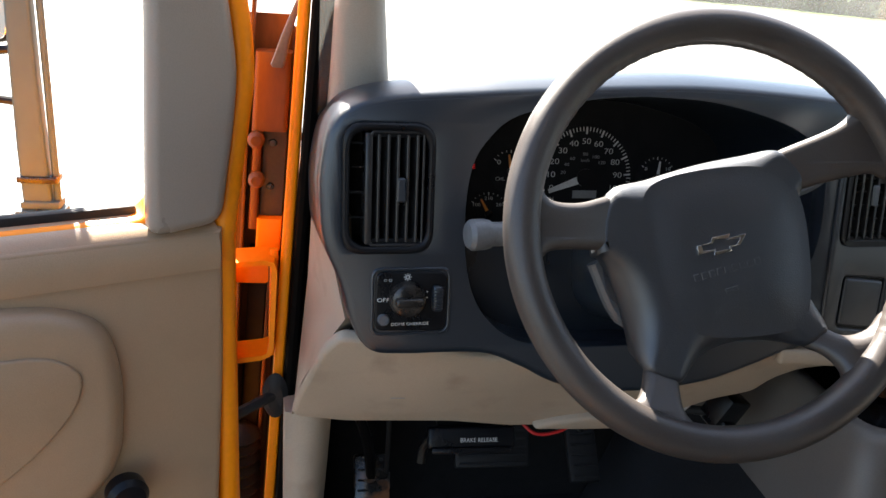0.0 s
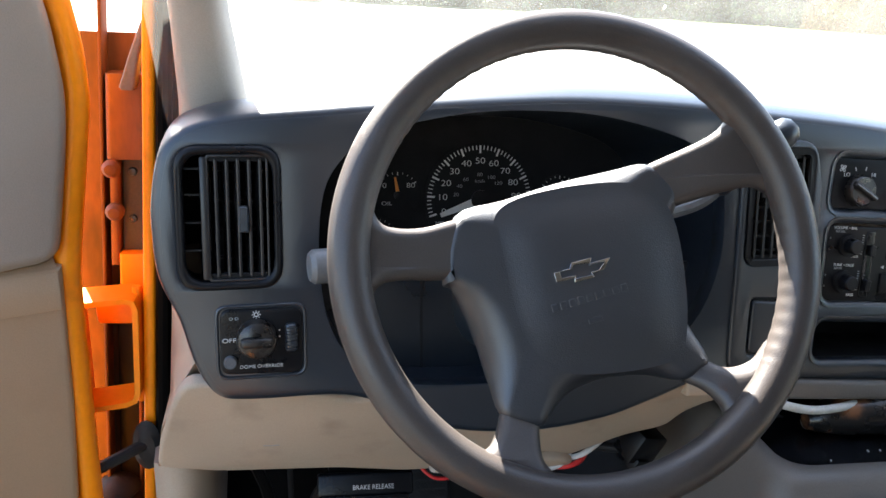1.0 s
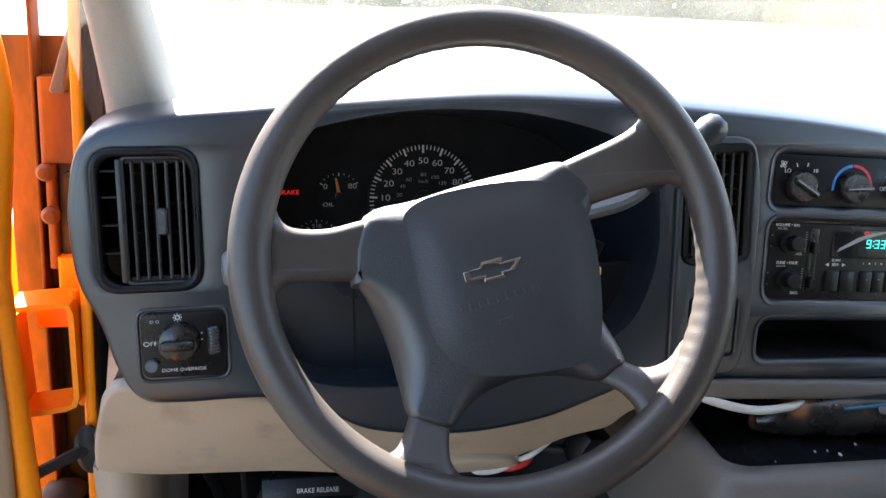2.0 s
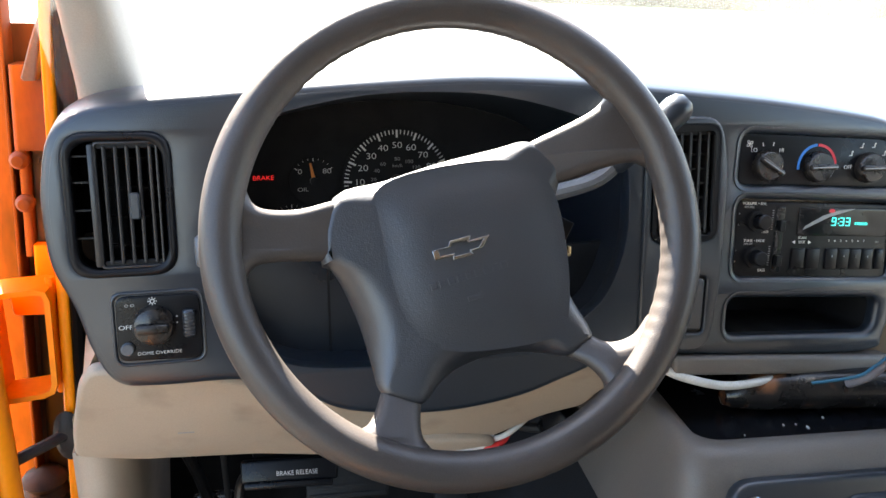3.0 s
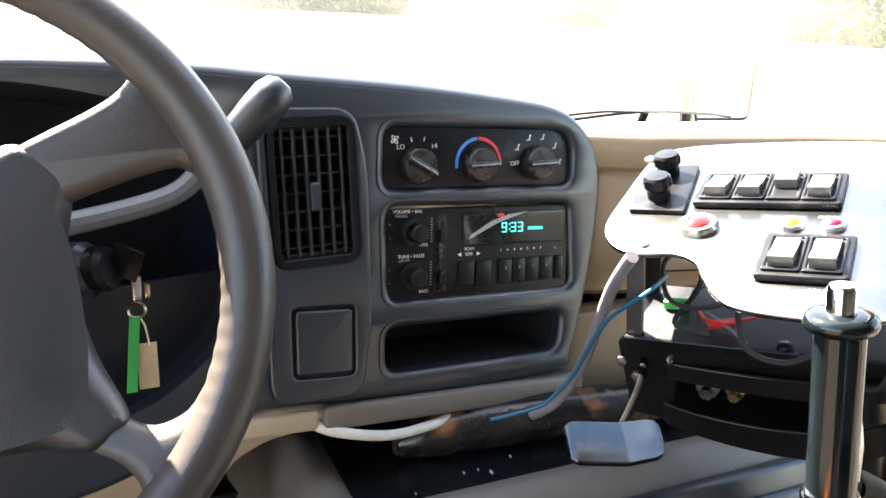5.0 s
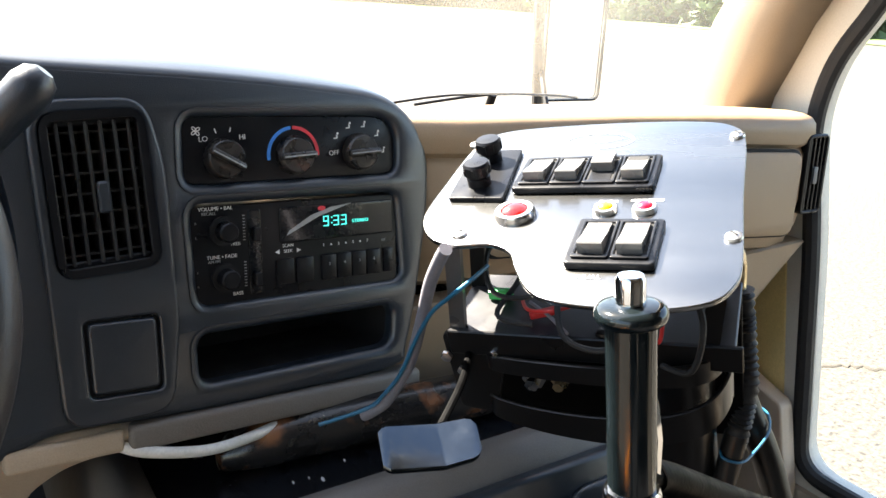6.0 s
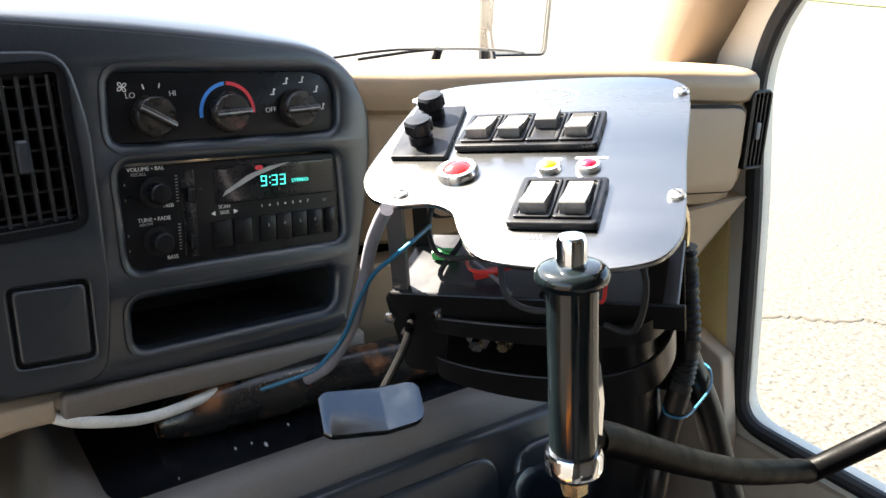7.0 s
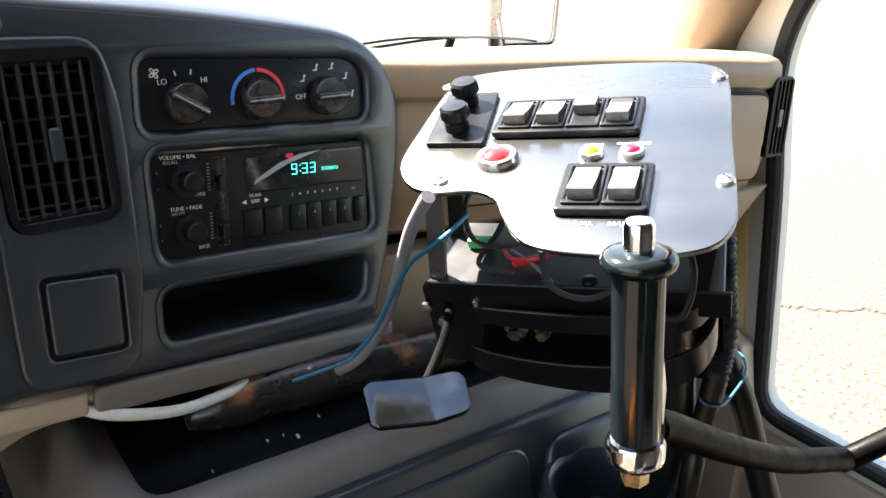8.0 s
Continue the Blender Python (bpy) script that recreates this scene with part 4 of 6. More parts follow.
for x_, on in ((0.0225, "abfgcd"), (0.0330, "abgcd"), (0.0410, "abgcd")):
    for s_ in on:
        p_, q_, r_, t_ = SEGMENTS[s_]
        part("clock_segment", box(x_ + p_ * 0.0046 - 0.0004, 0.0225 + q_ * 0.0042 - 0.0004, -0.0024, x_ + r_ * 0.0046 + 0.0004, 0.0225 + t_ * 0.0042 + 0.0004, -0.0020), CLOCK, rd, "glowing teal clock segment", R)
for y_ in (0.0205, 0.0255):
    part("clock_segment", box(0.0303, y_ - 0.0006, -0.0024, 0.0313, y_ + 0.0006, -0.0020), CLOCK, rd, "", R)
# Reflections in the display glass, laid on as a pale streak and a red spot.
part("reflection_streak", plate([[Vector(p) for p in ((-0.0145, 0.0125), (-0.009, 0.0150), (0.018, 0.0275), (0.052, 0.0375), (0.030, 0.0350), (0.010, 0.0290), (-0.012, 0.0168))]], 0.0003, 0, 2, -0.0021), DIMPRINT, rd, "pale reflection streak painted on the display", R)
part("red_reflection", plate([circle(0.0205, 0.0345, 0.0040, 12, 0.0022)], 0.0003, 0, 2, -0.0018), RED, rd, "small red reflection painted on the display", R)
part("clock", words("STEREO", 0.0042, 0.061, 0.0205, -0.0022, wide=1.2), CLOCK, rd, "", R)
for t, x, y, s in (("VOLUME • BAL", -0.078, 0.0405, 0.0046), ("RECALL", -0.084, 0.0365, 0.0036), ("TREB", -0.062, 0.0095, 0.0042), ("TUNE • FADE", -0.074, -0.0005, 0.0046), ("AM FM", -0.081, -0.0042, 0.0036), ("BASS", -0.061, -0.0335, 0.0044),
                   ("SCAN", -0.013, 0.0035, 0.0042), ("SEEK", -0.013, -0.0015, 0.0042), ("R", -0.0955, 0.029, 0.003), ("L", -0.0955, 0.017, 0.003), ("F", -0.0955, -0.012, 0.003), ("R", -0.0955, -0.024, 0.003), ("SET", 0.087, -0.0005, 0.003)):
    part("caption", words(t, s, x, y, -0.0035), PRINT if s > 0.004 else DIMPRINT, rd, "", R)
for i, t in enumerate("1357"):
    part("caption", words(t, 0.0038, 0.0225 + 0.0155 * i, 0.0005, -0.0035), PRINT, rd, "", R)
    if i < 3:
        part("caption", plate([circle(0.0302 + 0.0155 * i, 0.0005, 0.0009, 8)], 0.0004, 0, 2, -0.0033), PRINT, rd, "", R)
    part("caption", words(str(i + 3), 0.004, 0.0270 + 0.016 * i, -0.017, -0.0010), DIMPRINT, rd, "", R)
for y0 in (0.012, -0.028):
    for i in range(9):
        part("scale_mark", box(-0.0545, y0 + 0.0026 * i, -0.0039, -0.0525, y0 + 0.0026 * i + 0.0008, -0.0034), DIMPRINT, rd, "", R)
for sx in (-1, 1):
    part("arrow", plate([[Vector((-0.013 + sx * 0.0125, -0.0015)), Vector((-0.013 + sx * 0.0085, 0.0005)), Vector((-0.013 + sx * 0.0085, -0.0035))]], 0.0004, 0, 2, -0.0034), PRINT, rd, "", R)

# ---- steering wheel ----
sw = holder("steering_wheel", S @ Vector((0, 0, -0.06)), "worn dark grey four-spoke steering wheel, turned slightly", "steering wheel")
rim = []
for i in range(720):
    a = 2 * math.pi * i / 720
    ring_ = []
    for j in range(14):
        b = 2 * math.pi * j / 14
        # finger scallops on the inner side
        q = 0.0160 + (0.00025 * math.cos(b) * math.sin(a * 84) if math.cos(b) < 0 and (0.72 < a < 1.5 or 1.75 < a < 2.6 or a > 5.75 or a < 0.2) else 0)
        ring_.append(((0.183 + q * math.cos(b)) * math.cos(a), (0.183 + q * math.cos(b)) * math.sin(a), 0.0163 * math.sin(b)))
    rim.append(ring_)
part("rim", loft(rim + [rim[0]], caps=False), RIM, sw, "worn padded rim", S, sharp=80)
HUB = [(-0.0975, 0.0345), (-0.0529, 0.051), (-0.0025, 0.067), (0.04, 0.076), (0.0648, 0.0792), (0.08, 0.067), (0.0918, 0.051), (0.0868, 0.0196), (0.0885, -0.0088), (0.0973, -0.0465), (0.1115, -0.0825), (0.1018, -0.0918), (0.088, -0.1004), (0.0617, -0.096), (0.028, -0.0976), (0.0, -0.107), (-0.0182, -0.1196), (-0.032, -0.1326), (-0.0491, -0.1281), (-0.0654, -0.1212), (-0.0708, -0.0997), (-0.0788, -0.0685), (-0.0914, -0.038), (-0.101, -0.0233), (-0.1087, -0.0158)]
HUB = smooth([Vector(p).to_3d() for p in HUB], 4)
SEAMS = [((-0.0975, 0.0345), (-0.1087, -0.0158)), ((0.0648, 0.0792), (0.0918, 0.051)), ((0.1115, -0.0825), (0.088, -0.1004)), ((-0.032, -0.1326), (-0.0654, -0.1212))]


def rounding(p):
    """The radius of the hub's edge at a point of its outline: small at the joints with the spokes."""
    best = 0.030
    for a_, b_ in SEAMS:
        a_, b_ = Vector(a_), Vector(b_)
        half, far = (b_ - a_).length / 2, (p.xy - (a_ + b_) / 2).length
        best = min(best, 0.005 + 0.0045 * min(far / half, 1) ** 2 + 0.0205 * min(max((far - half) / 0.028, 0), 1) ** 1.2)
    return best


# the rim of the cover falls away softly, but meets the spokes nearly flush
ROUND = [rounding(p) for p in HUB]
for _ in range(3):
    ROUND = [(ROUND[i - 1] + ROUND[i] + ROUND[(i + 1) % len(ROUND)]) / 3 for i in range(len(ROUND))]
inward = [q - Vector((p.x, p.y)) for p, q in zip(HUB, inset(HUB, 1.0))]
rows = [[(p.x * 0.9, p.y * 0.9, -0.075) for p in HUB], [(p.x * 0.93, p.y * 0.93, -0.060) for p in HUB]]
for k_ in range(13):
    a_ = radians(90 * k_ / 12)
    rows.append([(p.x + n_.x * r_ * (1 - math.cos(a_)), p.y + n_.y * r_ * (1 - math.cos(a_)), -0.018 - r_ * (1 - math.sin(a_))) for p, n_, r_ in zip(HUB, inward, ROUND)])
hub = part("hub_cover", loft(rows), WHEEL, sw, "soft dark grey hub cover", S, sharp=60)
PAD = smooth([Vector(p).to_3d() for p in ((-0.070, 0.040), (0.036, 0.058), (0.082, 0.030), (0.090, -0.066), (0.06, -0.094), (-0.045, -0.090), (-0.078, -0.005))], 8)
part("raised_pad", loft([[(0.012 + (p.x - 0.004) * f * 0.82, -0.015 + (p.y + 0.02) * f * 0.88, z) for p in PAD] for f, z in ((1.12, -0.0183), (1.04, -0.0179), (0.96, -0.0171), (0.86, -0.0158), (0.74, -0.0144), (0.60, -0.0133), (0.40, -0.0125), (0.01, -0.0121))]), WHEEL, hub, "", S, sharp=60)
# plain emblem and a blank embossed strip
cx, cy = 0.0018, -0.0104
bow = [(-0.0215, -0.0125), (-0.0085, -0.0092), (-0.0070, -0.0045), (0.0100, -0.0004), (0.0088, -0.0047), (0.0256, -0.0002), (0.0195, -0.0103), (0.0103, -0.0128), (0.0122, -0.0160), (-0.0050, -0.0203), (-0.0045, -0.0166), (-0.0195, -0.0200)]
part("emblem", plate([[Vector(p) for p in bow], [Vector((cx + (x - cx) * 0.80, cy + (y - cy) * 0.66)) for x, y in bow]], 0.003, 0.0004, 2, -0.0106), CHROME, hub, "plain chrome outline emblem", S)
for i in range(9):
    part("embossed_bar", box(-0.0028, -0.003, 0, 0.0028, 0.003, 0.0010, 0.0004, 1), WHEEL, hub, "", S @ at(-0.021 + 0.0072 * i, -0.0402 + 0.00196 * i, -0.0131) @ Matrix.Rotation(0.266, 4, "Z"))
part("embossed_mark", box(-0.006, -0.002, 0, 0.006, 0.002, 0.0008, 0.0003, 1), WHEEL, hub, "", S @ at(0.012, -0.05, -0.0132) @ Matrix.Rotation(0.266, 4, "Z"))
SPOKES = [
    [(-0.094, 0.0325), (-0.124, 0.0245), (-0.148, 0.0235), (-0.160, 0.029), (-0.168, 0.045), (-0.183, 0.03), (-0.185, -0.02), (-0.172, -0.045), (-0.162, -0.024), (-0.146, -0.0175), (-0.105, -0.0165)],
    [(0.0630, 0.0765), (0.1038, 0.0942), (0.121, 0.104), (0.129, 0.115), (0.128, 0.133), (0.150, 0.105), (0.170, 0.07), (0.172, 0.045), (0.160, 0.0525), (0.147, 0.0575), (0.1165, 0.0513), (0.0905, 0.0435)],
    [(0.1095, -0.0835), (0.124, -0.0905), (0.142, -0.0845), (0.156, -0.068), (0.170, -0.07), (0.165, -0.09), (0.125, -0.14), (0.098, -0.152), (0.107, -0.140), (0.113, -0.124), (0.104, -0.109), (0.0875, -0.0995)],
    [(-0.0640, -0.1205), (-0.0725, -0.139), (-0.082, -0.1468), (-0.100, -0.1440), (-0.118, -0.130), (-0.115, -0.145), (-0.06, -0.174), (-0.015, -0.182), (-0.028, -0.166), (-0.0350, -0.1540), (-0.0330, -0.1320)]]
for sp in SPOKES:
    sp = [(sp[0][0] * 0.86, sp[0][1] * 0.86), *sp, (sp[-1][0] * 0.86, sp[-1][1] * 0.86)]
    me = plate([smooth([Vector(p).to_3d() for p in sp], 4)], 0.019, 0.0093, 6, 0.003)
    r_in = math.hypot(sp[1][0], sp[1][1])
    for v_ in me.vertices:
        f_ = min(max((0.172 - math.hypot(v_.co.x, v_.co.y)) / (0.172 - r_in), 0), 1.15)
        v_.co.z -= 0.0225 * f_
    part("spoke", me, RIM, sw, "", S, sharp=60)
part("boss", lathe([(0.0001, -0.16), (0.055, -0.16), (0.06, -0.11), (0.05, -0.06), (0.0001, -0.06)]), BLACK, sw, "", S @ at(0.0, -0.02, 0))

# ---- steering column, levers and key ----
col = holder("steering_column", S @ Vector((0, -0.03, -0.2)), "dark plastic steering column shroud with levers", "steering column")
rows = []
for h, rx, ry, dy in ((-0.105, 0.052, 0.050, -0.01), (-0.115, 0.062, 0.060, -0.012), (-0.20, 0.068, 0.066, -0.014), (-0.28, 0.066, 0.064, -0.012), (-0.36, 0.06, 0.06, -0.01)):
    rows.append([(rx * math.copysign(abs(math.cos(a)) ** 0.75, math.cos(a)), dy + ry * math.copysign(abs(math.sin(a)) ** 0.75, math.sin(a)), h) for a in (2 * math.pi * i / 28 for i in range(28))])
part("shroud", loft(rows), DASH, col, "", S, sharp=50)
part("tilt_collar", tube([(-0.07, -0.02, -0.14), (-0.04, -0.075, -0.15), (0.0, -0.085, -0.15)], 0.008, 4), SILVER, col, "", S)
stalk = part("turn_signal_lever", tube([(0.30, 0.775, 1.345), (0.23, 0.752, 1.348), (0.170, 0.739, 1.349)], 0.0118, 4, 4), SILVER, col, "grey turn signal lever")
part("lever_end", lathe([(0.0001, -0.010), (0.0135, -0.010), (0.0150, -0.004), (0.0150, 0.008), (0.012, 0.012), (0.0001, 0.013)], 24), SILVER, stalk, "grey lever end", axes((0.172, 0.7395, 1.349), Vector((0, 0, 1)), Vector((0.2, -0.98, 0)).normalized(), Vector((-0.98, -0.2, 0)).normalized()))
gear = part("shift_lever", tube([(0.43, 0.775, 1.375), (0.50, 0.795, 1.382), (0.535, 0.80, 1.392), (0.555, 0.797, 1.412)], 0.008, 5), SILVER, col, "grey gear shift lever")
rows = []
p0, p1 = Vector((0.548, 0.798, 1.402)), Vector((0.607, 0.785, 1.468))
ax = (p1 - p0).normalized()
sx = ax.cross(Vector((0, 1, 0))).normalized()
sy = ax.cross(sx)
for f, q in ((0, 0.006), (0.05, 0.0095), (0.3, 0.0115), (0.7, 0.0145), (0.9, 0.0150), (1.0, 0.012), (1.05, 0.006)):
    rows.append([p0 + (p1 - p0) * f + sx * q * math.cos(a) + sy * q * math.sin(a) for a in (2 * math.pi * i / 20 for i in range(20))])
part("lever_grip", loft(rows), DASH, gear, "grey shift lever grip")
ign = part("ignition_housing", lathe([(0.0001, 0), (0.020, 0), (0.020, 0.02), (0.015, 0.026), (0.0001, 0.026)]), DASH, col, "ignition lock", axes((0.452, 0.805, 1.338), Vector((0, 0.4, 0.9)).normalized(), Vector((-0.6, -0.7, 0.35)).normalized(), Vector((0.85, -0.5, 0.1)).normalized()))
part("lock", lathe([(0.0001, 0), (0.0165, 0), (0.0165, 0.008), (0.013, 0.012), (0.0001, 0.012)], 24), BLACK, ign, "round ignition lock", axes((0.474, 0.792, 1.341), Vector((0, 0.4, 0.9)).normalized(), Vector((-0.6, -0.7, 0.35)).normalized(), Vector((0.85, -0.5, 0.1)).normalized()))
key = holder("key_ring", (0.497, 0.789, 1.24), "ignition key on a ring with a green and a tan tag", "keys")
part("key_head", box(-0.011, -0.0015, -0.012, 0.011, 0.0015, 0.012, 0.001), BLACK, key, "black key head", pose(0.494, 0.786, 1.346, 0, 20, -30))
part("clasp", box(0.4965, 0.787, 1.314, 0.5035, 0.793, 1.334, 0.002), STEEL, key, "steel clasp")
part("clasp", box(0.505, 0.787, 1.316, 0.509, 0.792, 1.327, 0.0015), BRASS, key)
part("ring", tube([(0.499 + 0.006 * math.cos(a), 0.790, 1.307 + 0.006 * math.sin(a)) for a in (2 * math.pi * i / 20 for i in range(20))], 0.0011, 0, 2, True), STEEL, key)
part("green_tag", loft([[(x, y, z) for x, y in ((-0.0037 + s, 0.788), (0.0037 + s, 0.788), (0.0037 + s, 0.792), (-0.0037 + s, 0.792))] for z, s in ((1.242, 0.491), (1.245, 0.4912), (1.298, 0.4965), (1.302, 0.497))]), GREEN, key, "green plastic key tag")
part("tan_tag", box(0.4965, 0.790, 1.2425, 0.511, 0.7915, 1.280, 0.0005), TAG, key, "tan paper key tag")
part("tag_wire", tube([(0.500, 0.790, 1.302), (0.5035, 0.790, 1.295), (0.506, 0.7905, 1.278)], 0.0008), STEEL, key)

# ---- lower dash panel ----
B = axes((0, 0.80, 1.21), Vector((1, 0, 0)), Vector((0, -0.6, 1)).normalized(), Vector((1, 0, 0)).cross(Vector((0, -0.6, 1)).normalized()))
k = 1.166
LOW = [(0.046, 1.213), (0.030, 1.19), (0.004, 1.11), (-0.005, 1.066), (0.06, 1.052), (0.19, 1.048), (0.27, 1.035), (0.38, 1.038), (0.445, 1.042), (0.47, 1.056), (0.52, 1.092), (0.565, 1.108), (0.576, 1.135), (0.60, 1.155), (0.66, 1.165), (0.66, 1.18), (0.60, 1.188), (0.44, 1.180), (0.40, 1.178), (0.2, 1.178), (0.14, 1.20)]
LOW = rounded([(x, (z - 1.21) * k) for x, z in LOW], 0.012)
low = holder("knee_panel", (0.25, 0.9, 1.04), "scuffed beige plastic panel under the dashboard", "dash panel")
part("panel", plate([LOW], 0.016, 0.006, 4, 0.004), BEIGE, low, "", B)
part("scuff_ledge", plate([smooth([Vector(p).to_3d() for p in ((0.30, -0.195), (0.34, -0.172), (0.40, -0.165), (0.46, -0.175), (0.45, -0.195))], 4)], 0.02, 0.006, 3, 0.014), BEIGE, low, "moulded ledge", B)
part("scratch", box(0.11, -0.125, 0.0038, 0.127, -0.1238, 0.0046), DIMPRINT, low, "dark scratch", B)
rows = [[(fx, fy, z), (bx, by, z), (bx + 0.03, by, z), (fx + 0.02, fy + 0.02, z)] for z, fx, fy, bx, by in ((1.33, 0.036, 0.826, 0.016, 0.93), (1.28, 0.040, 0.815, 0.014, 0.93), (1.228, 0.052, 0.808, 0.012, 0.93), (1.19, 0.032, 0.822, 0.009, 0.932), (1.13, 0.008, 0.852, 0.004, 0.935), (1.062, -0.005, 0.890, -0.002, 0.935))]
solo("end_panel", loft(rows), BEIGE, "grey-beige plastic end panel beside the door", "trim panel", kind="structure")
rows = []
for z, x1, y1, g_ in ((1.06, 0.062, 0.99, 0.012), (0.95, 0.052, 0.99, 0.006), (0.85, 0.042, 0.99, 0.0), (0.66, 0.03, 1.0, -0.004)):
    pts = [(-0.016, 0.935), (-0.012, 0.90), (0.005 + g_, 0.893), (0.022 + g_, 0.905), (0.034 + g_, 0.94), (x1 - 0.012, y1), (x1 - 0.01, 1.2), (-0.016, 1.2)]
    rows.append([(x, y, z) for x, y in pts])
solo("kick_panel", loft(rows), BEIGE, "beige plastic kick panel by the pedals", "trim panel", kind="structure", sharp=80)

# ---- pedals ----
def pedal(name, x, y, z, w, h, label, ribs, arm_to, mat_=RUBBER, tilt=35):
    p = holder(name, (x, y, z - h / 2), label, "pedal")
    m = pose(x, y, z, 90 - tilt, 0, 0)
    part("pad", box(-w / 2, -h / 2, -0.008, w / 2, h / 2, 0.006, 0.004), mat_, p, "ribbed rubber pad", m)
    for i in range(ribs):
        part("rib", box(-w / 2 + 0.006, -0.0015, 0.005, w / 2 - 0.006, 0.0015, 0.0085), mat_, p, "", m @ at(0, -h / 2 + h * (i + 0.5) / ribs, 0))
    part("arm", tube([Vector((x, y + 0.01, z)), *[Vector(q) for q in arm_to]], 0.008, 3), FRAMEBLACK, p)
    return p


pedal("parking_brake_pedal", 0.111, 1.06, 0.832, 0.055, 0.09, "worn parking brake pedal with a rusty pad", 6, [(0.098, 1.04, 0.93), (0.06, 1.05, 1.04), (0.05, 1.26, 1.08)], RUSTY, 30)
pedal("brake_pedal", 0.30, 1.10, 0.875, 0.12, 0.075, "black brake pedal with a ribbed rubber pad", 6, [(0.30, 1.15, 0.98), (0.30, 1.26, 1.12)])
pedal("accelerator_pedal", 0.455, 1.12, 0.855, 0.05, 0.12, "long black accelerator pedal", 7, [(0.455, 1.17, 0.95), (0.45, 1.26, 1.08)], RUBBER, 45)
rel = holder("brake_release", (0.23, 0.92, 0.99), "black parking brake release handle with white lettering", "brake handle")
M_ = pose(0.225, 0.914, 1.010, 62, 0, 0)
part("handle", box(-0.058, -0.014, -0.012, 0.056, 0.014, 0.004, 0.004, 3), BLACK, rel, "", M_)
part("lip", box(-0.054, -0.020, -0.010, 0.050, -0.012, 0.008, 0.003, 2), BLACK, rel, "", M_)
part("caption", words("BRAKE RELEASE", 0.0078, 0.008, -0.0035, 0.0045, wide=0.9), PRINT, rel, "", M_)
part("rod", tube([(0.175, 0.925, 1.005), (0.165, 0.93, 0.985), (0.162, 0.925, 0.965)], 0.006, 3), FRAMEBLACK, rel)
part("bracket", box(0.18, 0.93, 1.015, 0.27, 1.02, 1.03, 0.004), FRAMEBLACK, rel)
for j, (pts, r, m_, n_, l_) in enumerate((([(0.285, 0.915, 1.035), (0.305, 0.905, 1.02), (0.335, 0.905, 1.022), (0.365, 0.91, 1.035)], 0.0022, REDWIRE, "wire", "loose red wire under the dash"),
                                ([(0.408, 0.905, 1.045), (0.418, 0.890, 1.037), (0.445, 0.887, 1.040), (0.462, 0.89, 1.052), (0.468, 0.91, 1.07)], 0.0042, WHITEWIRE, "wire", "loose white wire under the dash"),
                                ([(0.45, 0.89, 1.038), (0.462, 0.884, 1.042), (0.478, 0.886, 1.048), (0.49, 0.90, 1.056)], 0.0034, REDWIRE, "wire", "loose red wire under the dash"),
                                ([(0.455, 0.895, 1.045), (0.475, 0.889, 1.052), (0.492, 0.89, 1.062), (0.515, 0.90, 1.075)], 0.0036, WHITEWIRE, "wire", "loose white wire under the dash"),
                                ([(0.12, 1.1, 1.1), (0.13, 1.05, 0.98), (0.135, 1.08, 0.8), (0.15, 1.15, 0.68)], 0.004, RUBBER, "cable", "black cable hanging by the pedals"))):
    solo(n_, tube(pts, r, 6), m_, l_, "wire", pts[0])
conn = holder("wire_connector", (0.53, 0.9, 1.09), "black wiring connector hanging under the column", "connector")
part("block", box(-0.022, -0.016, -0.02, 0.022, 0.016, 0.02, 0.003), BLACK, conn, "", pose(0.550, 0.886, 1.068, 15, 20, 25))
part("plug", box(-0.012, -0.02, -0.03, 0.012, 0.012, -0.012, 0.002), BLACK, conn, "", pose(0.550, 0.886, 1.068, 15, 20, 25))
part("lead", tube([(0.545, 0.89, 1.06), (0.51, 0.90, 1.056), (0.47, 0.92, 1.06), (0.43, 0.93, 1.05)], 0.006, 5), RUBBER, conn)
# Added dark block that stands in for the shade under the dash.
part("shade_block", box(-0.12, -0.02, -0.03, 0.1, 0.03, 0.05, 0.01), DULL, conn, "", pose(0.46, 1.0, 1.09, 0, 0, 0))

# ---- engine cover ----
eng = holder("engine_cover", (0.95, 0.85, 0.66), "grey-beige plastic engine cover with a black tray on top", "engine cover")
def cover_ring(z, x0, y0, x1, y1, r):
    return [Vector((p.x, p.y, z)) for p in rect(x0, y0, x1, y1, r, 6)]
rows = [cover_ring(0.965, 0.600, 0.665, 1.22, 1.25, 0.05), cover_ring(1.09, 0.625, 0.712, 1.20, 1.25, 0.045), cover_ring(1.112, 0.630, 0.722, 1.195, 1.25, 0.04), cover_ring(1.120, 0.640, 0.732, 1.185, 1.25, 0.035),
        cover_ring(1.118, 0.652, 0.752, 1.17, 1.245, 0.035), cover_ring(1.106, 0.665, 0.764, 1.16, 1.24, 0.03)]
part("housing", loft(rows, caps=False), COVER, eng, "", sharp=50)
part("tray", box(0.655, 0.755, 1.085, 1.17, 1.245, 1.106), GLOSSY, eng, "scratched black tray")
part("base", loft([cover_ring(0.66, 0.50, 0.56, 1.26, 1.25, 0.06), cover_ring(0.966, 0.605, 0.67, 1.215, 1.245, 0.05)]), CARPET, eng, "dark carpeted base")
E_ = axes((0.66, 0.694, 1.045), Vector((1, 0, 0)), Vector((0, 0.31, 0.95)).normalized(), Vector((1, 0, 0)).cross(Vector((0, 0.31, 0.95)).normalized()))
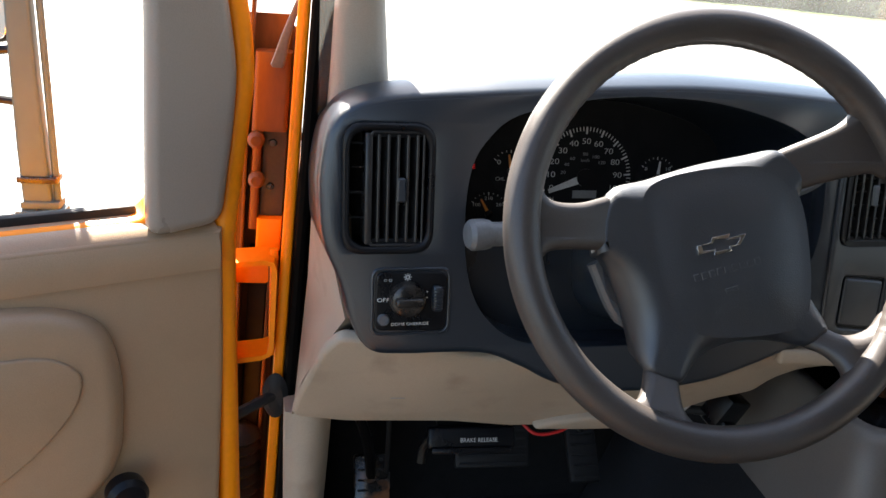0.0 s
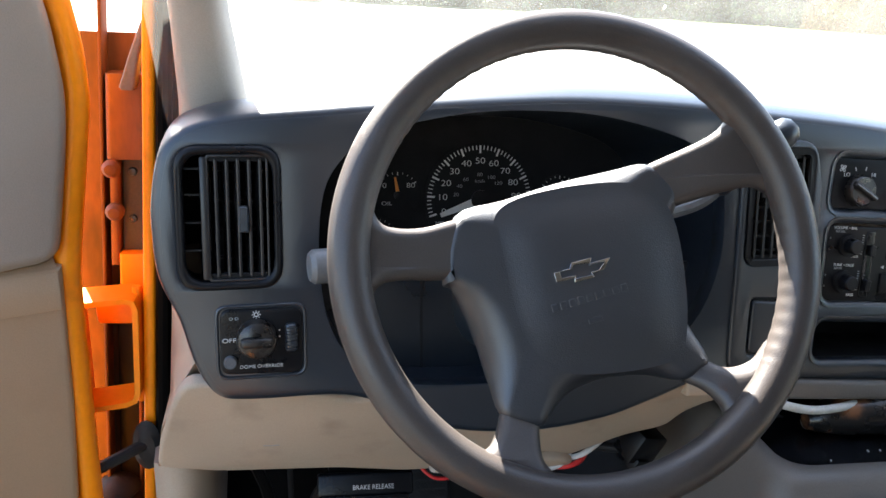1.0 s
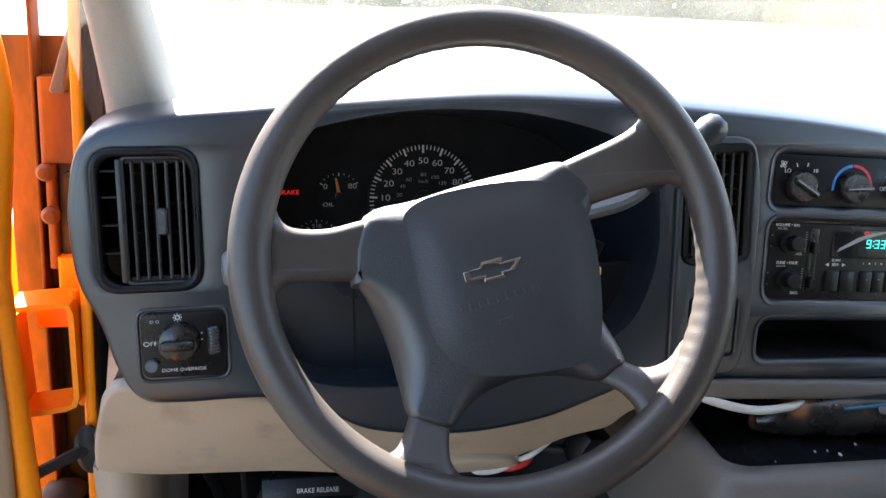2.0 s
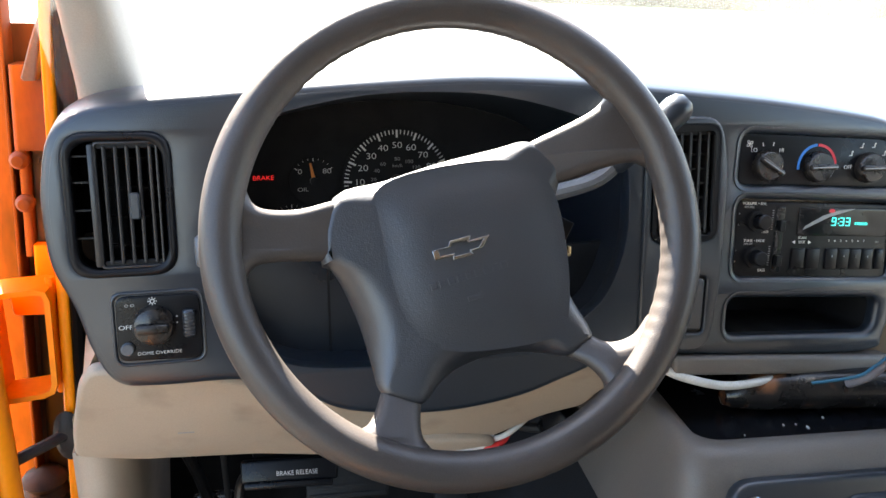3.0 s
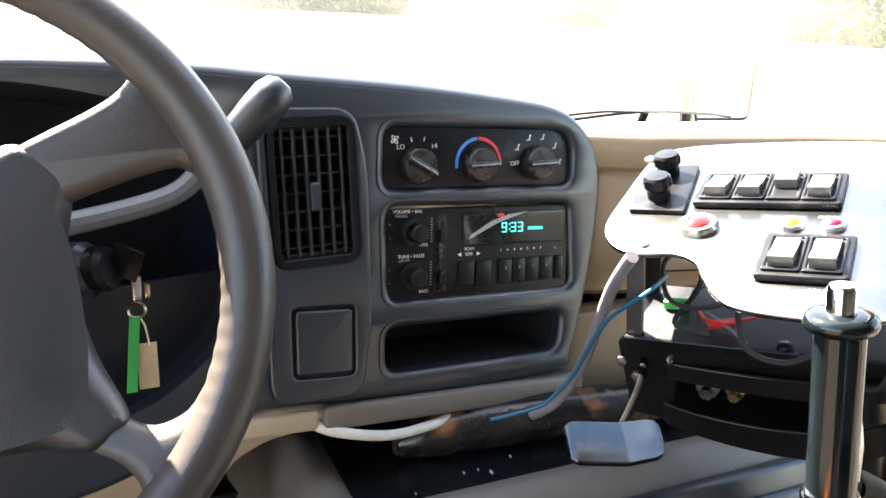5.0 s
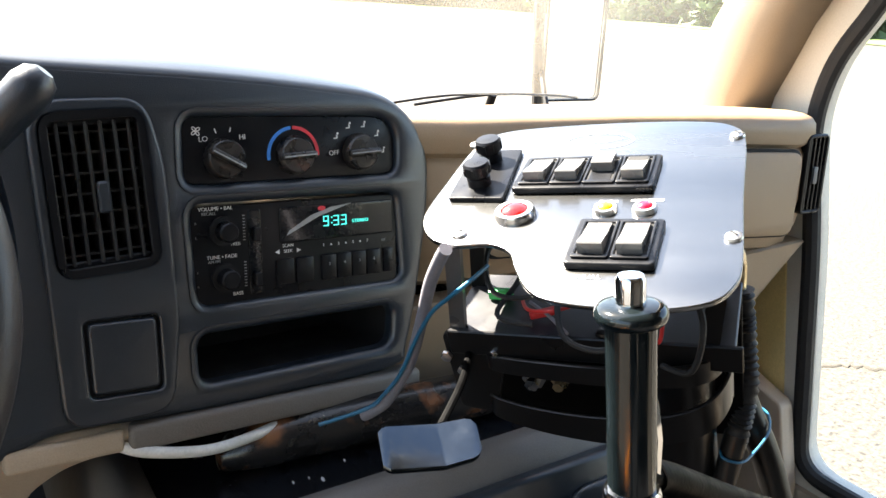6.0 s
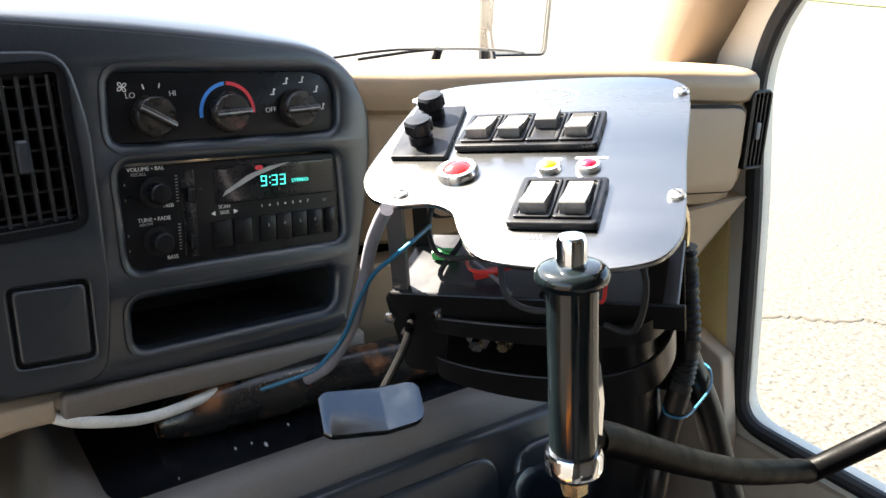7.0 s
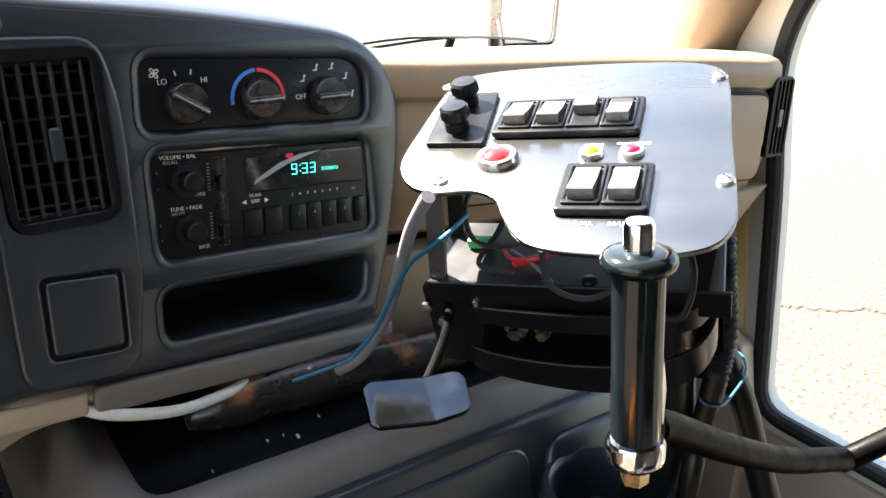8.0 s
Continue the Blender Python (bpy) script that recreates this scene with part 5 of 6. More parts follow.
con = part("console_face", plate([rounded([(0.005, -0.35), (0.53, -0.35), (0.53, 0.055), (0.005, 0.055)], 0.03)], 0.02, 0.006, 4, 0.012), DASH, eng, "dark grey moulded console face", E_)
part("pocket", plate([rounded([(0.125, -0.35), (0.33, -0.35), (0.33, 0.035), (0.125, 0.035)], 0.025)], 0.012, 0.005, 3, 0.017), DASH, con, "", E_)
part("pocket", plate([rounded([(0.35, -0.35), (0.51, -0.35), (0.51, 0.03), (0.35, 0.03)], 0.03)], 0.012, 0.005, 3, 0.019), DASH, con, "", E_)
part("lighter_ring", lathe([(0.010, 0), (0.0135, 0.0), (0.0135, 0.003), (0.0115, 0.004), (0.010, 0.002)], 28), CHROME, con, "chrome ring of the lighter socket", E_ @ at(0.028, 0.028, 0.012))
part("lighter", lathe([(0.0001, 0), (0.0102, 0), (0.0102, 0.001), (0.0001, 0.001)], 20), DULL, con, "", E_ @ at(0.028, 0.028, 0.0122))
cup = part("cup_holder", lathe([(0.0001, -0.055), (0.046, -0.055), (0.051, 0.0), (0.054, 0.008), (0.058, 0.012), (0.063, 0.010), (0.065, 0.0), (0.064, -0.03), (0.0001, -0.058)], 40), DASH, con, "round cup holder", at(1.035, 0.622, 1.048))
for i, (x, y, s) in enumerate(((0.775, 0.79, 0.003), (0.80, 0.782, 0.005), (0.79, 0.79, 0.0022), (0.83, 0.80, 0.003), (0.72, 0.775, 0.002))):
    solo("debris", loft([[(x + s * 0.3 * math.cos(a) * q, y + s * 0.7 * math.sin(a) * q, 1.1062 + z) for a in (0.3, 1.6, 2.7, 3.9, 5.2)] for q, z in ((1, 0), (0.9, 0.0012), (0.3, 0.0016))]), WHITEWIRE, "scrap of white debris on the black tray", "debris", (x, y, 1.106), group="debris on the tray")
strip = holder("dash_strip", D @ Vector((0.7, -0.2, 0)), "grey-beige trim strip under the dashboard", "trim strip")
T_ = D @ at(0.565, -0.186, -0.004) @ pose(0, 0, 0, 0, 0, -4.6)
part("strip", box(0.0, -0.011, -0.02, 0.285, 0.011, 0.008, 0.005, 3), COVER, strip, "", T_)
part("end", box(-0.09, -0.010, -0.02, -0.003, 0.009, 0.004, 0.004, 3), BEIGE, strip, "", T_)
solo("loom_cable", tube([D @ Vector(p) for p in ((0.555, -0.190, -0.012), (0.575, -0.199, 0.002), (0.624, -0.213, 0.004), (0.67, -0.215, 0.0), (0.72, -0.213, -0.012))], 0.0048, 8, 4), WHITEWIRE, "thick white cable drooping under the trim strip", "cable")
pipe = holder("pipe", (0.85, 0.825, 1.106), "black pipe with rust and flaking paint lying in the tray", "pipe")
rows = []
for x, y, z, q in ((0.722, 0.834, 1.122, 0.010), (0.732, 0.832, 1.127, 0.017), (0.76, 0.830, 1.130, 0.0225), (0.81, 0.827, 1.131, 0.024), (0.90, 0.820, 1.131, 0.024), (1.0, 0.811, 1.131, 0.024), (1.1, 0.802, 1.131, 0.024)):
    rows.append([(x, y + q * math.cos(a), z + q * math.sin(a)) for a in (2 * math.pi * i / 20 for i in range(20))])
part("body", loft(rows), RUSTY, pipe)

# ---- control console ----
con = holder("control_stand", C @ Vector((0.09, 0.05, -0.4)), "black steel stand with a brushed aluminium control plate", "control panel")
PL = [(-0.0416, 0.0305), (-0.0245, -0.0024), (0.0, -0.0140), (0.0264, -0.0115), (0.0460, -0.0215), (0.0570, -0.0430), (0.0715, -0.0665), (0.0893, -0.0792), (0.1245, -0.0845), (0.1615, -0.0842), (0.1905, -0.0745), (0.2030, -0.0555), (0.2062, -0.0270), (0.2020, 0.06),
      (0.1993, 0.1515), (0.1897, 0.1818), (0.1600, 0.1960), (0.0860, 0.2007), (0.0000, 0.1955), (-0.0330, 0.1800), (-0.0405, 0.1500), (-0.0425, 0.09)]
PL = smooth([Vector(p).to_3d() for p in PL], 4)
top = part("control_plate", plate([PL], 0.004, 0.0008, 2, 0.0), ALU, con, "brushed aluminium control plate", C)
for x, y in ((0.0, 0.0), (0.199, 0.0005), (0.192, 0.163), (-0.040, 0.163)):
    part("screw", lathe([(0.0001, 0), (0.0062, 0), (0.0056, 0.002), (0.003, 0.0034), (0.0001, 0.0036)], 16), STEEL, top, "domed screw", C @ at(x, y, 0))
    part("screw_slot", box(-0.003, -0.0006, 0.0028, 0.003, 0.0006, 0.0040), DULL, top, "", C @ at(x, y, 0) @ Matrix.Rotation(0.6 + x * 9, 4, "Z"))
base = part("fuse_plate", plate([rounded([(-0.0275, 0.053), (0.0200, 0.052), (0.0115, 0.143), (-0.034, 0.143)], 0.002)], 0.004, 0.0008, 2, 0.004), BLACK, top, "black base plate", C)
for x, y in ((-0.0075, 0.077), (-0.0115, 0.1225)):
    f = part("fuse_holder", lathe([(0.0001, 0), (0.010, 0), (0.010, 0.007), (0.0088, 0.008), (0.0088, 0.0095), (0.0115, 0.0105), (0.0115, 0.0185), (0.0100, 0.0205), (0.0001, 0.021)], 24), BLACK, base, "round black fuse cap", C @ at(x, y, 0.004))
    for i in range(8):
        part("rib", box(-0.001, 0.0105, 0.0115, 0.001, 0.0122, 0.018), BLACK, f, "", C @ at(x, y, 0.004) @ Matrix.Rotation(i * math.pi / 4, 4, "Z"))


def rocker_bank(x0, y0, x1, y1, n, down=(), dark=()):
    """A row of rocker switches in one black bezel."""
    b = part("switch_bezel", plate([rect(x0, y0, x1, y1, 0.004)], 0.006, 0.0018, 3, 0.006), BLACK, top, "black rocker switch bezel", C)
    w = (x1 - x0 - 0.008) / n
    for i in range(n):
        cx_ = x0 + 0.004 + w * (i + 0.5)
        part("well", box(cx_ - w * 0.46, y0 + 0.006, 0.0058, cx_ + w * 0.46, y1 - 0.006, 0.0066), DULL, b, "", C)
        part("surround", plate([rect(cx_ - w * 0.48, y0 + 0.005, cx_ + w * 0.48, y1 - 0.005, 0.002), rect(cx_ - w * 0.40, y0 + 0.009, cx_ + w * 0.40, y1 - 0.009, 0.001)], 0.0022, 0.0006, 2, 0.0080), BLACK, b, "", C)
        h0, h1 = (0.0075, 0.0165) if i in down else (0.0160, 0.0090)
        a_, c_ = y0 + 0.010, y1 - 0.011
        q, hm = w * 0.32, (h0 + h1) / 2 - 0.0010
        if i in down:
            m_ = a_ + (c_ - a_) * 0.42
            rows = [[(cx_ - q, y, 0.0060), (cx_ + q, y, 0.0060), (cx_ + q, y, h), (cx_ - q, y, h)] for y, h in ((a_, 0.0070), (m_, 0.0072))]
            # Black paints the shaded hollow in front of the rocker.
            part("rocker_front", loft(rows), BLACK, b, "rocker front blackened for shade", C)
            a_, h0, hm, h1 = m_, 0.0155, 0.0150, 0.0140
        rows = [[(cx_ - q, y, 0.0060), (cx_ + q, y, 0.0060), (cx_ + q, y, h), (cx_ - q, y, h)] for y, h in ((a_, h0 - 0.0008), (a_ + 0.001, h0), ((a_ + c_) / 2, hm), (c_ - 0.001, h1), (c_, h1 - 0.0008))]
        k = part("rocker", loft(rows), ROCKER, b, "glossy grey rocker", C)
        if i in dark:
            part("dark_window", box(cx_ - q * 0.92, c_ - 0.017, h1 - 0.001, cx_ + q * 0.92, c_ - 0.002, h1 + 0.0012), DULL, k, "black upper half", C)
    return b


rocker_bank(0.0235, 0.0645, 0.1375, 0.1215, 4, (2,), (3,))
rocker_bank(0.0915, -0.044, 0.1530, 0.0165, 2)
for x, y, r, h, m_, l_ in ((0.0363, 0.0300, 0.0165, 0.006, REDLENS, "large red warning lamp"), (0.1055, 0.0375, 0.0092, 0.004, YELLOWLENS, "small amber lamp"), (0.1345, 0.0387, 0.0092, 0.004, PINKLENS, "small red lamp")):
    lamp = part("lamp_ring", lathe([(r * 0.62, 0), (r, 0), (r, h * 0.5), (r * 0.9, h), (r * 0.66, h), (r * 0.62, h * 0.6)], 28), STEEL, top, "bright steel lamp bezel", C @ at(x, y, 0))
    part("lens", lathe([(0.0001, h * 0.4), (r * 0.64, h * 0.4), (r * 0.62, h * 1.05), (r * 0.45, h * 1.4), (r * 0.2, h * 1.58), (0.0001, h * 1.62)], 24), m_, lamp, l_, C @ at(x, y, 0))
part("etched_ring", plate([circle(0.0765, 0.163, 0.031, 40, 0.0165), circle(0.0765, 0.163, 0.0290, 40, 0.0147)], 0.0004, 0, 2, 0.0004), PRINT, top, "etched oval mark", C)
part("etched_bar", plate([rounded([(0.055, 0.158), (0.085, 0.160), (0.098, 0.167), (0.068, 0.166)], 0.002)], 0.0004, 0, 2, 0.0004), PRINT, top, "", C)
for x, y, w in ((0.1055, 0.0515, 0.007), (0.1345, 0.053, 0.012)):
    part("caption_bar", box(x - w, y - 0.0012, 0.0001, x + w, y + 0.0012, 0.0004), PRINT, top, "", C)
part("caption", words("MANUAL", 0.0062, 0.1065, -0.0525, 0.0003), PRINT, top, "", C)
part("caption", words("MAS", 0.0062, 0.1345, -0.0525, 0.0003), PRINT, top, "", C)
# the stand under the plate
SH = -0.080
part("shelf", box(-0.021, -0.016, SH - 0.004, 0.200, 0.066, SH, 0.001, 1), SHELFSTEEL, con, "bare steel shelf, darkened for the plate's shade", C)
part("shelf_edge", box(-0.021, -0.019, SH - 0.022, 0.205, -0.0155, SH + 0.001, 0.001, 1), FRAMEBLACK, con, "", C)
# The back legs are black to stand in for the shade under the plate.
for x, y in ((0.0005, -0.010), (0.196, -0.012), (0.196, 0.050), (-0.001, 0.050)):
    part("leg", loft([[(x + dx + s, y + dy, z) for dx, dy in ((-0.0065, -0.003), (0.0065, -0.003), (0.0065, 0.003), (-0.0065, 0.003))] for s, z in ((-0.0135, SH), (-0.003, -0.004))]), LEGSTEEL if x < 0.1 and y < 0.0 else FRAMEBLACK, con, "square steel leg", C)
part("side_bracket", plate([rounded([(-0.024, -0.163), (0.008, -0.166), (0.020, -0.12), (0.016, -0.084), (-0.027, -0.084)], 0.006)], 0.006, 0.001, 2, 0), FRAMEBLACK, con, "bolted side bracket", C @ axes((0, -0.016, 0), Vector((1, 0, 0)), Vector((0, 0, 1)), Vector((0, -1, 0))))
for x, z in ((-0.0235, -0.102), (-0.0115, -0.116)):
    part("bolt", lathe([(0.0001, 0), (0.005, 0), (0.005, 0.003), (0.0001, 0.004)], 6), STEEL, con, "", C @ axes((x, -0.0215, z), Vector((1, 0, 0)), Vector((0, 0, 1)), Vector((0, -1, 0))))
HOOPS = (([(0.006, -0.006, -0.110), (0.014, -0.018, -0.109), (0.05, -0.0255, -0.1065), (0.10, -0.030, -0.1045), (0.145, -0.029, -0.103), (0.175, -0.022, -0.102), (0.188, -0.006, -0.101), (0.190, 0.02, -0.098), (0.18, 0.05, -0.096)], (0.0080, 0.0085, 0.0092, 0.0098, 0.0105, 0.0115)),
         ([(0.002, -0.006, -0.156), (0.010, -0.018, -0.157), (0.05, -0.0255, -0.160), (0.10, -0.030, -0.1595), (0.145, -0.029, -0.155), (0.175, -0.022, -0.147), (0.190, -0.006, -0.138), (0.193, 0.02, -0.132), (0.18, 0.05, -0.128)], (0.0115, 0.0120, 0.0140, 0.0150, 0.0150, 0.0150)))
for line, high in HOOPS:
    pts = smooth([Vector(p) for p in line], 8, False)
    rows = []
    for i, p in enumerate(pts):
        d = (pts[min(i + 1, len(pts) - 1)] - pts[max(i - 1, 0)]).normalized()
        o_ = d.cross(Vector((0, 0, 1))).normalized() * 0.0018
        f_ = i / (len(pts) - 1) * (len(high) - 1)
        j_ = min(int(f_), len(high) - 2)
        h_ = Vector((0, 0, high[j_] + (high[j_ + 1] - high[j_]) * (f_ - j_)))
        e_ = Vector((0, 0, 0.0008))
        rows.append([p + o_ + h_ - e_, p + o_ * 0.4 + h_, p - o_ * 0.4 + h_, p - o_ + h_ - e_, p - o_ - h_ + e_, p - o_ * 0.4 - h_, p + o_ * 0.4 - h_, p + o_ - h_ + e_])
    part("hoop", loft(rows), FRAMEBLACK, con, "curved flat steel hoop", C, sharp=50)
# Highlight on the upper hoop, added as a small chrome bead.
part("glint_bead", lathe([(0.0001, -0.004), (0.003, -0.003), (0.0042, 0), (0.003, 0.003), (0.0001, 0.004)], 12), CHROME, con, "chrome bead standing in for a glint", C @ at(0.017, -0.0195, -0.0985))
# Added sheet, blackened to paint the shade inside the stand.
part("shade_sheet", box(-0.02, 0.05, -0.23, 0.2, 0.056, SH - 0.004, 0.001, 1), SEALBLACK, con, "black sheet standing in for the shaded interior", C)
for x, r_, m_, l_ in ((0.044, 0.0100, STEEL, "bright steel fitting"), (0.066, 0.0078, BRASS, "brass fitting")):
    part("nut", lathe([(0.0001, 0), (r_, 0), (r_, 0.007), (r_ * 0.65, 0.008), (r_ * 0.6, 0.015), (0.0001, 0.015)], 6), m_, con, l_, C @ axes((x, -0.006, -0.1285), Vector((1, 0, 0)), Vector((0, 0, 1)), Vector((0, -1, 0))))
part("shelf_bolt", lathe([(0.0001, 0), (0.006, 0), (0.005, 0.003), (0.0001, 0.004)], 16), FRAMEBLACK, con, "", C @ at(0.105, -0.01, SH))
part("post", tube([C @ Vector((0.15, 0.05, -0.13)), C @ Vector((0.15, 0.05, -0.3)), Vector((1.06, 0.62, 0.67))], 0.028, 0, 5), FRAMEBLACK, con, "thick black post")

# grip
gp = holder("grip_handle", (0.838, 0.462, 1.26), "black rubber grip with chrome button and collar", "handle")
g0, g1 = Vector((0.8385, 0.4620, 1.2760)), Vector((0.8305, 0.4720, 1.3815))
gz = (g1 - g0).normalized()
gx = Vector((0, -1, 0)).cross(gz).normalized()
H = axes(g0, gx, gz.cross(gx), gz)
L = (g1 - g0).length
part("sleeve", lathe([(0.0001, 0.004), (0.0132, 0.004), (0.0134, 0.02), (0.0131, L * 0.5), (0.0134, L - 0.003), (0.0001, L - 0.003)], 36), GRIP, gp, "smooth black rubber sleeve", H)
part("flange", lathe([(0.0001, L - 0.006), (0.0140, L - 0.0055), (0.0170, L - 0.0045), (0.0186, L - 0.0025), (0.0191, L), (0.0186, L + 0.0022), (0.0168, L + 0.0042), (0.0140, L + 0.0054), (0.008, L + 0.0058), (0.0001, L + 0.0058)], 36), GRIP, gp, "rubber flange", H)
part("button", lathe([(0.0001, L + 0.004), (0.0078, L + 0.004), (0.0078, L + 0.0185), (0.0066, L + 0.0205), (0.0001, L + 0.021)], 28), CHROME, gp, "chrome push button", H)
part("collar", lathe([(0.0001, -0.010), (0.0125, -0.010), (0.0160, -0.006), (0.0160, 0.003), (0.0146, 0.0055), (0.0001, 0.0055)], 32), CHROME, gp, "chrome collar", H)
part("nut", lathe([(0.0001, -0.022), (0.0075, -0.022), (0.0080, -0.010), (0.0001, -0.010)], 6), BRASS, gp, "brass nut", H)
rows = []
for dx, dy, dz, q in ((0.0135, -0.002, -0.008, 0.003), (0.0160, 0.0, 0.004, 0.003), (0.0155, 0.002, 0.03, 0.003), (0.0140, 0.006, 0.05, 0.0025), (0.012, 0.012, 0.06, 0.002)):
    p = g0 + Vector((dx, dy, dz))
    rows.append([p + Vector((-0.0018, -q, 0)), p + Vector((0.0018, -q, 0)), p + Vector((0.0018, q, 0)), p + Vector((-0.0018, q, 0))])
part("arm", loft(rows), CHROME, gp, "chrome flat arm")

pd = holder("pad_lever", (0.83, 0.64, 1.22), "small polished metal pad on a black rod", "lever pad")
rows = []
for x, z, q in ((-0.034, -0.0008, 0.013), (-0.031, 0.0, 0.0160), (-0.028, 0.0, 0.0172), (0.007, 0.0, 0.0172), (0.009, 0.0006, 0.0172), (0.026, 0.0066, 0.0162), (0.030, 0.0080, 0.0145), (0.033, 0.0084, 0.010)):
    rows.append([(x, y * q / 0.0172, z + h) for y, h in ((-0.0172, -0.004), (0.0150, -0.004), (0.0172, -0.003), (0.0172, -0.001), (0.0160, 0.0), (-0.0160, 0.0), (-0.0172, -0.001), (-0.0172, -0.003))])
part("pad", loft(rows), PADMETAL, pd, "dull polished metal pad with a folded end", pose(0.799, 0.606, 1.2395, 28, 4, -16))
part("rod", tube([(0.815, 0.622, 1.236), (0.86, 0.66, 1.245), (0.895, 0.70, 1.25)], 0.0032, 4), SEALBLACK, pd, "thin black rod")

# wires on and round the stand
for pts, r, m_, l_ in (([(0.03, 0.03, SH + 0.003), (0.045, 0.0, SH + 0.012), (0.07, -0.01, SH + 0.02), (0.09, 0.02, SH + 0.01)], 0.0016, REDWIRE, "red wire on the console shelf"),
                       ([(0.03, 0.06, -0.03), (0.0, 0.05, -0.045), (0.015, 0.01, -0.06), (0.06, 0.0, -0.05), (0.09, 0.04, -0.03)], 0.0022, RUBBER, "black wire loop under the control plate"),
                       ([(0.02, 0.08, -0.02), (0.035, 0.03, -0.05), (0.02, -0.005, -0.07), (0.05, -0.01, -0.075)], 0.0022, RUBBER, "black wire loop under the control plate"),
                       ([(0.07, 0.0, -0.05), (0.08, -0.03, -0.068), (0.11, -0.04, -0.072), (0.14, -0.03, -0.06)], 0.0024, RUBBER, "black wire loop under the control plate"),
                       ([(0.165, 0.0, -0.03), (0.18, -0.03, -0.05), (0.172, -0.04, -0.085), (0.15, -0.03, -0.09)], 0.0024, RUBBER, "black wire loop under the control plate"),
                       ([(0.04, 0.02, SH + 0.005), (0.06, 0.0, SH + 0.008), (0.08, -0.02, SH + 0.006)], 0.0014, GREYWIRE, "grey wire on the console shelf"),
                       ([(0.14, -0.02, SH + 0.005), (0.15, -0.03, SH + 0.012), (0.152, -0.02, -0.05)], 0.0015, REDWIRE, "thin red wire under the control plate")):
    solo("wire", tube([C @ Vector(p) for p in pts], r, 7, 2), m_, l_, "wire", C @ Vector(pts[0]), group="wires under the control plate")
solo("wire_terminal", box(-0.010, -0.004, -0.004, 0.010, 0.004, 0.004, 0.001), GREEN, "green wire terminal on the console shelf", "terminal", C @ Vector((0.012, 0.03, SH + 0.004)), M=C @ at(0.012, 0.03, SH + 0.005))
solo("wire_terminal", box(-0.011, -0.003, -0.003, 0.011, 0.003, 0.003, 0.0015), REDWIRE, "red wire splices on the console shelf", "terminal", C @ Vector((0.055, 0.005, SH + 0.006)), M=C @ at(0.055, 0.005, SH + 0.006) @ pose(0, 0, 0, 0, 0, 25))
solo("cable", tube([(0.845, 0.790, 1.155), (0.85, 0.778, 1.166), (0.859, 0.769, 1.18), (0.867, 0.75, 1.22), (0.864, 0.728, 1.269), (0.856, 0.704, 1.313), (0.85, 0.682, 1.341), (0.848, 0.672, 1.352)], 0.0052, 6, 4), GREYWIRE, "thick grey cable rising to the control plate", "cable", (0.85, 0.778, 1.166))
solo("cable", tube([(0.80, 0.79, 1.158), (0.84, 0.774, 1.172), (0.851, 0.765, 1.187), (0.86, 0.751, 1.213), (0.861, 0.732, 1.25), (0.862, 0.711, 1.283), (0.862, 0.685, 1.307), (0.869, 0.673, 1.321), (0.90, 0.69, 1.325)], 0.0018, 6, 3), BLUEWIRE, "thin blue wire beside the grey cable", "wire", (0.84, 0.774, 1.172))


def ribbed(pts, r, deep, step):
    """A corrugated hose along a line."""
    pts = smooth([Vector(p) for p in pts], 24, False)
    rows, gone, flip = [], 0.0, False
    for i, p in enumerate(pts):
        if i and gone + (p - pts[i - 1]).length < step and i < len(pts) - 1:
            gone += (p - pts[i - 1]).length
            continue
        gone, flip = 0.0, not flip
        d = (pts[min(i + 1, len(pts) - 1)] - pts[max(i - 1, 0)]).normalized()
        sx = d.cross(Vector((0, 1, 0))).normalized()
        sy = d.cross(sx)
        q = r + (deep if flip else 0)
        rows.append([p + (sx * math.cos(a) + sy * math.sin(a)) * q for a in (2 * math.pi * k / 18 for k in range(18))])
    return loft(rows)


cd = holder("conduit", (1.075, 0.572, 0.66), "black wiring conduit, corrugated above and taped below, beside the control stand", "conduit")
part("corrugated_hose", ribbed([(1.089, 0.594, 1.306), (1.097, 0.588, 1.26), (1.096, 0.578, 1.222), (1.093, 0.577, 1.173)], 0.0085, 0.0022, 0.0022), RUBBER, cd, "corrugated black hose", sharp=60)
part("taped_hose", tube([(1.093, 0.577, 1.18), (1.087, 0.578, 1.11), (1.081, 0.574, 1.064), (1.078, 0.572, 0.86), (1.075, 0.572, 0.66)], 0.0105, 6, 4), FRAMEBLACK, cd, "tape-wrapped hose")
solo("wire_loom", tube([(1.089, 0.594, 1.30), (1.086, 0.596, 1.33), C @ Vector((0.196, 0.03, -0.02))], 0.0045, 5), BRASS, "bundle of bare wire ends above the conduit", "wires", (1.089, 0.594, 1.30))
solo("stand_brace", tube([(1.125, 0.64, 1.25), (1.143, 0.604, 1.173), (1.155, 0.584, 1.131), (1.168, 0.551, 1.049), (1.21, 0.45, 0.80), (1.235, 0.40, 0.66)], 0.0135, 5, 4), FRAMEBLACK, "black round steel brace of the control stand", "brace", (1.235, 0.40, 0.66))
solo("zip_tie", tube([(1.079, 0.578, 1.160), (1.090, 0.566, 1.157), (1.12, 0.574, 1.155), (1.146, 0.581, 1.164), (1.160, 0.596, 1.172), (1.148, 0.610, 1.174), (1.10, 0.592, 1.164)], 0.0012, 5, 2, True), BLUEWIRE, "blue plastic tie round hose and brace", "zip tie", (1.088, 0.60, 1.150))
gr = holder("grab_rail", (0.93, 0.55, 1.10), "black padded grab rail by the entry", "grab rail")
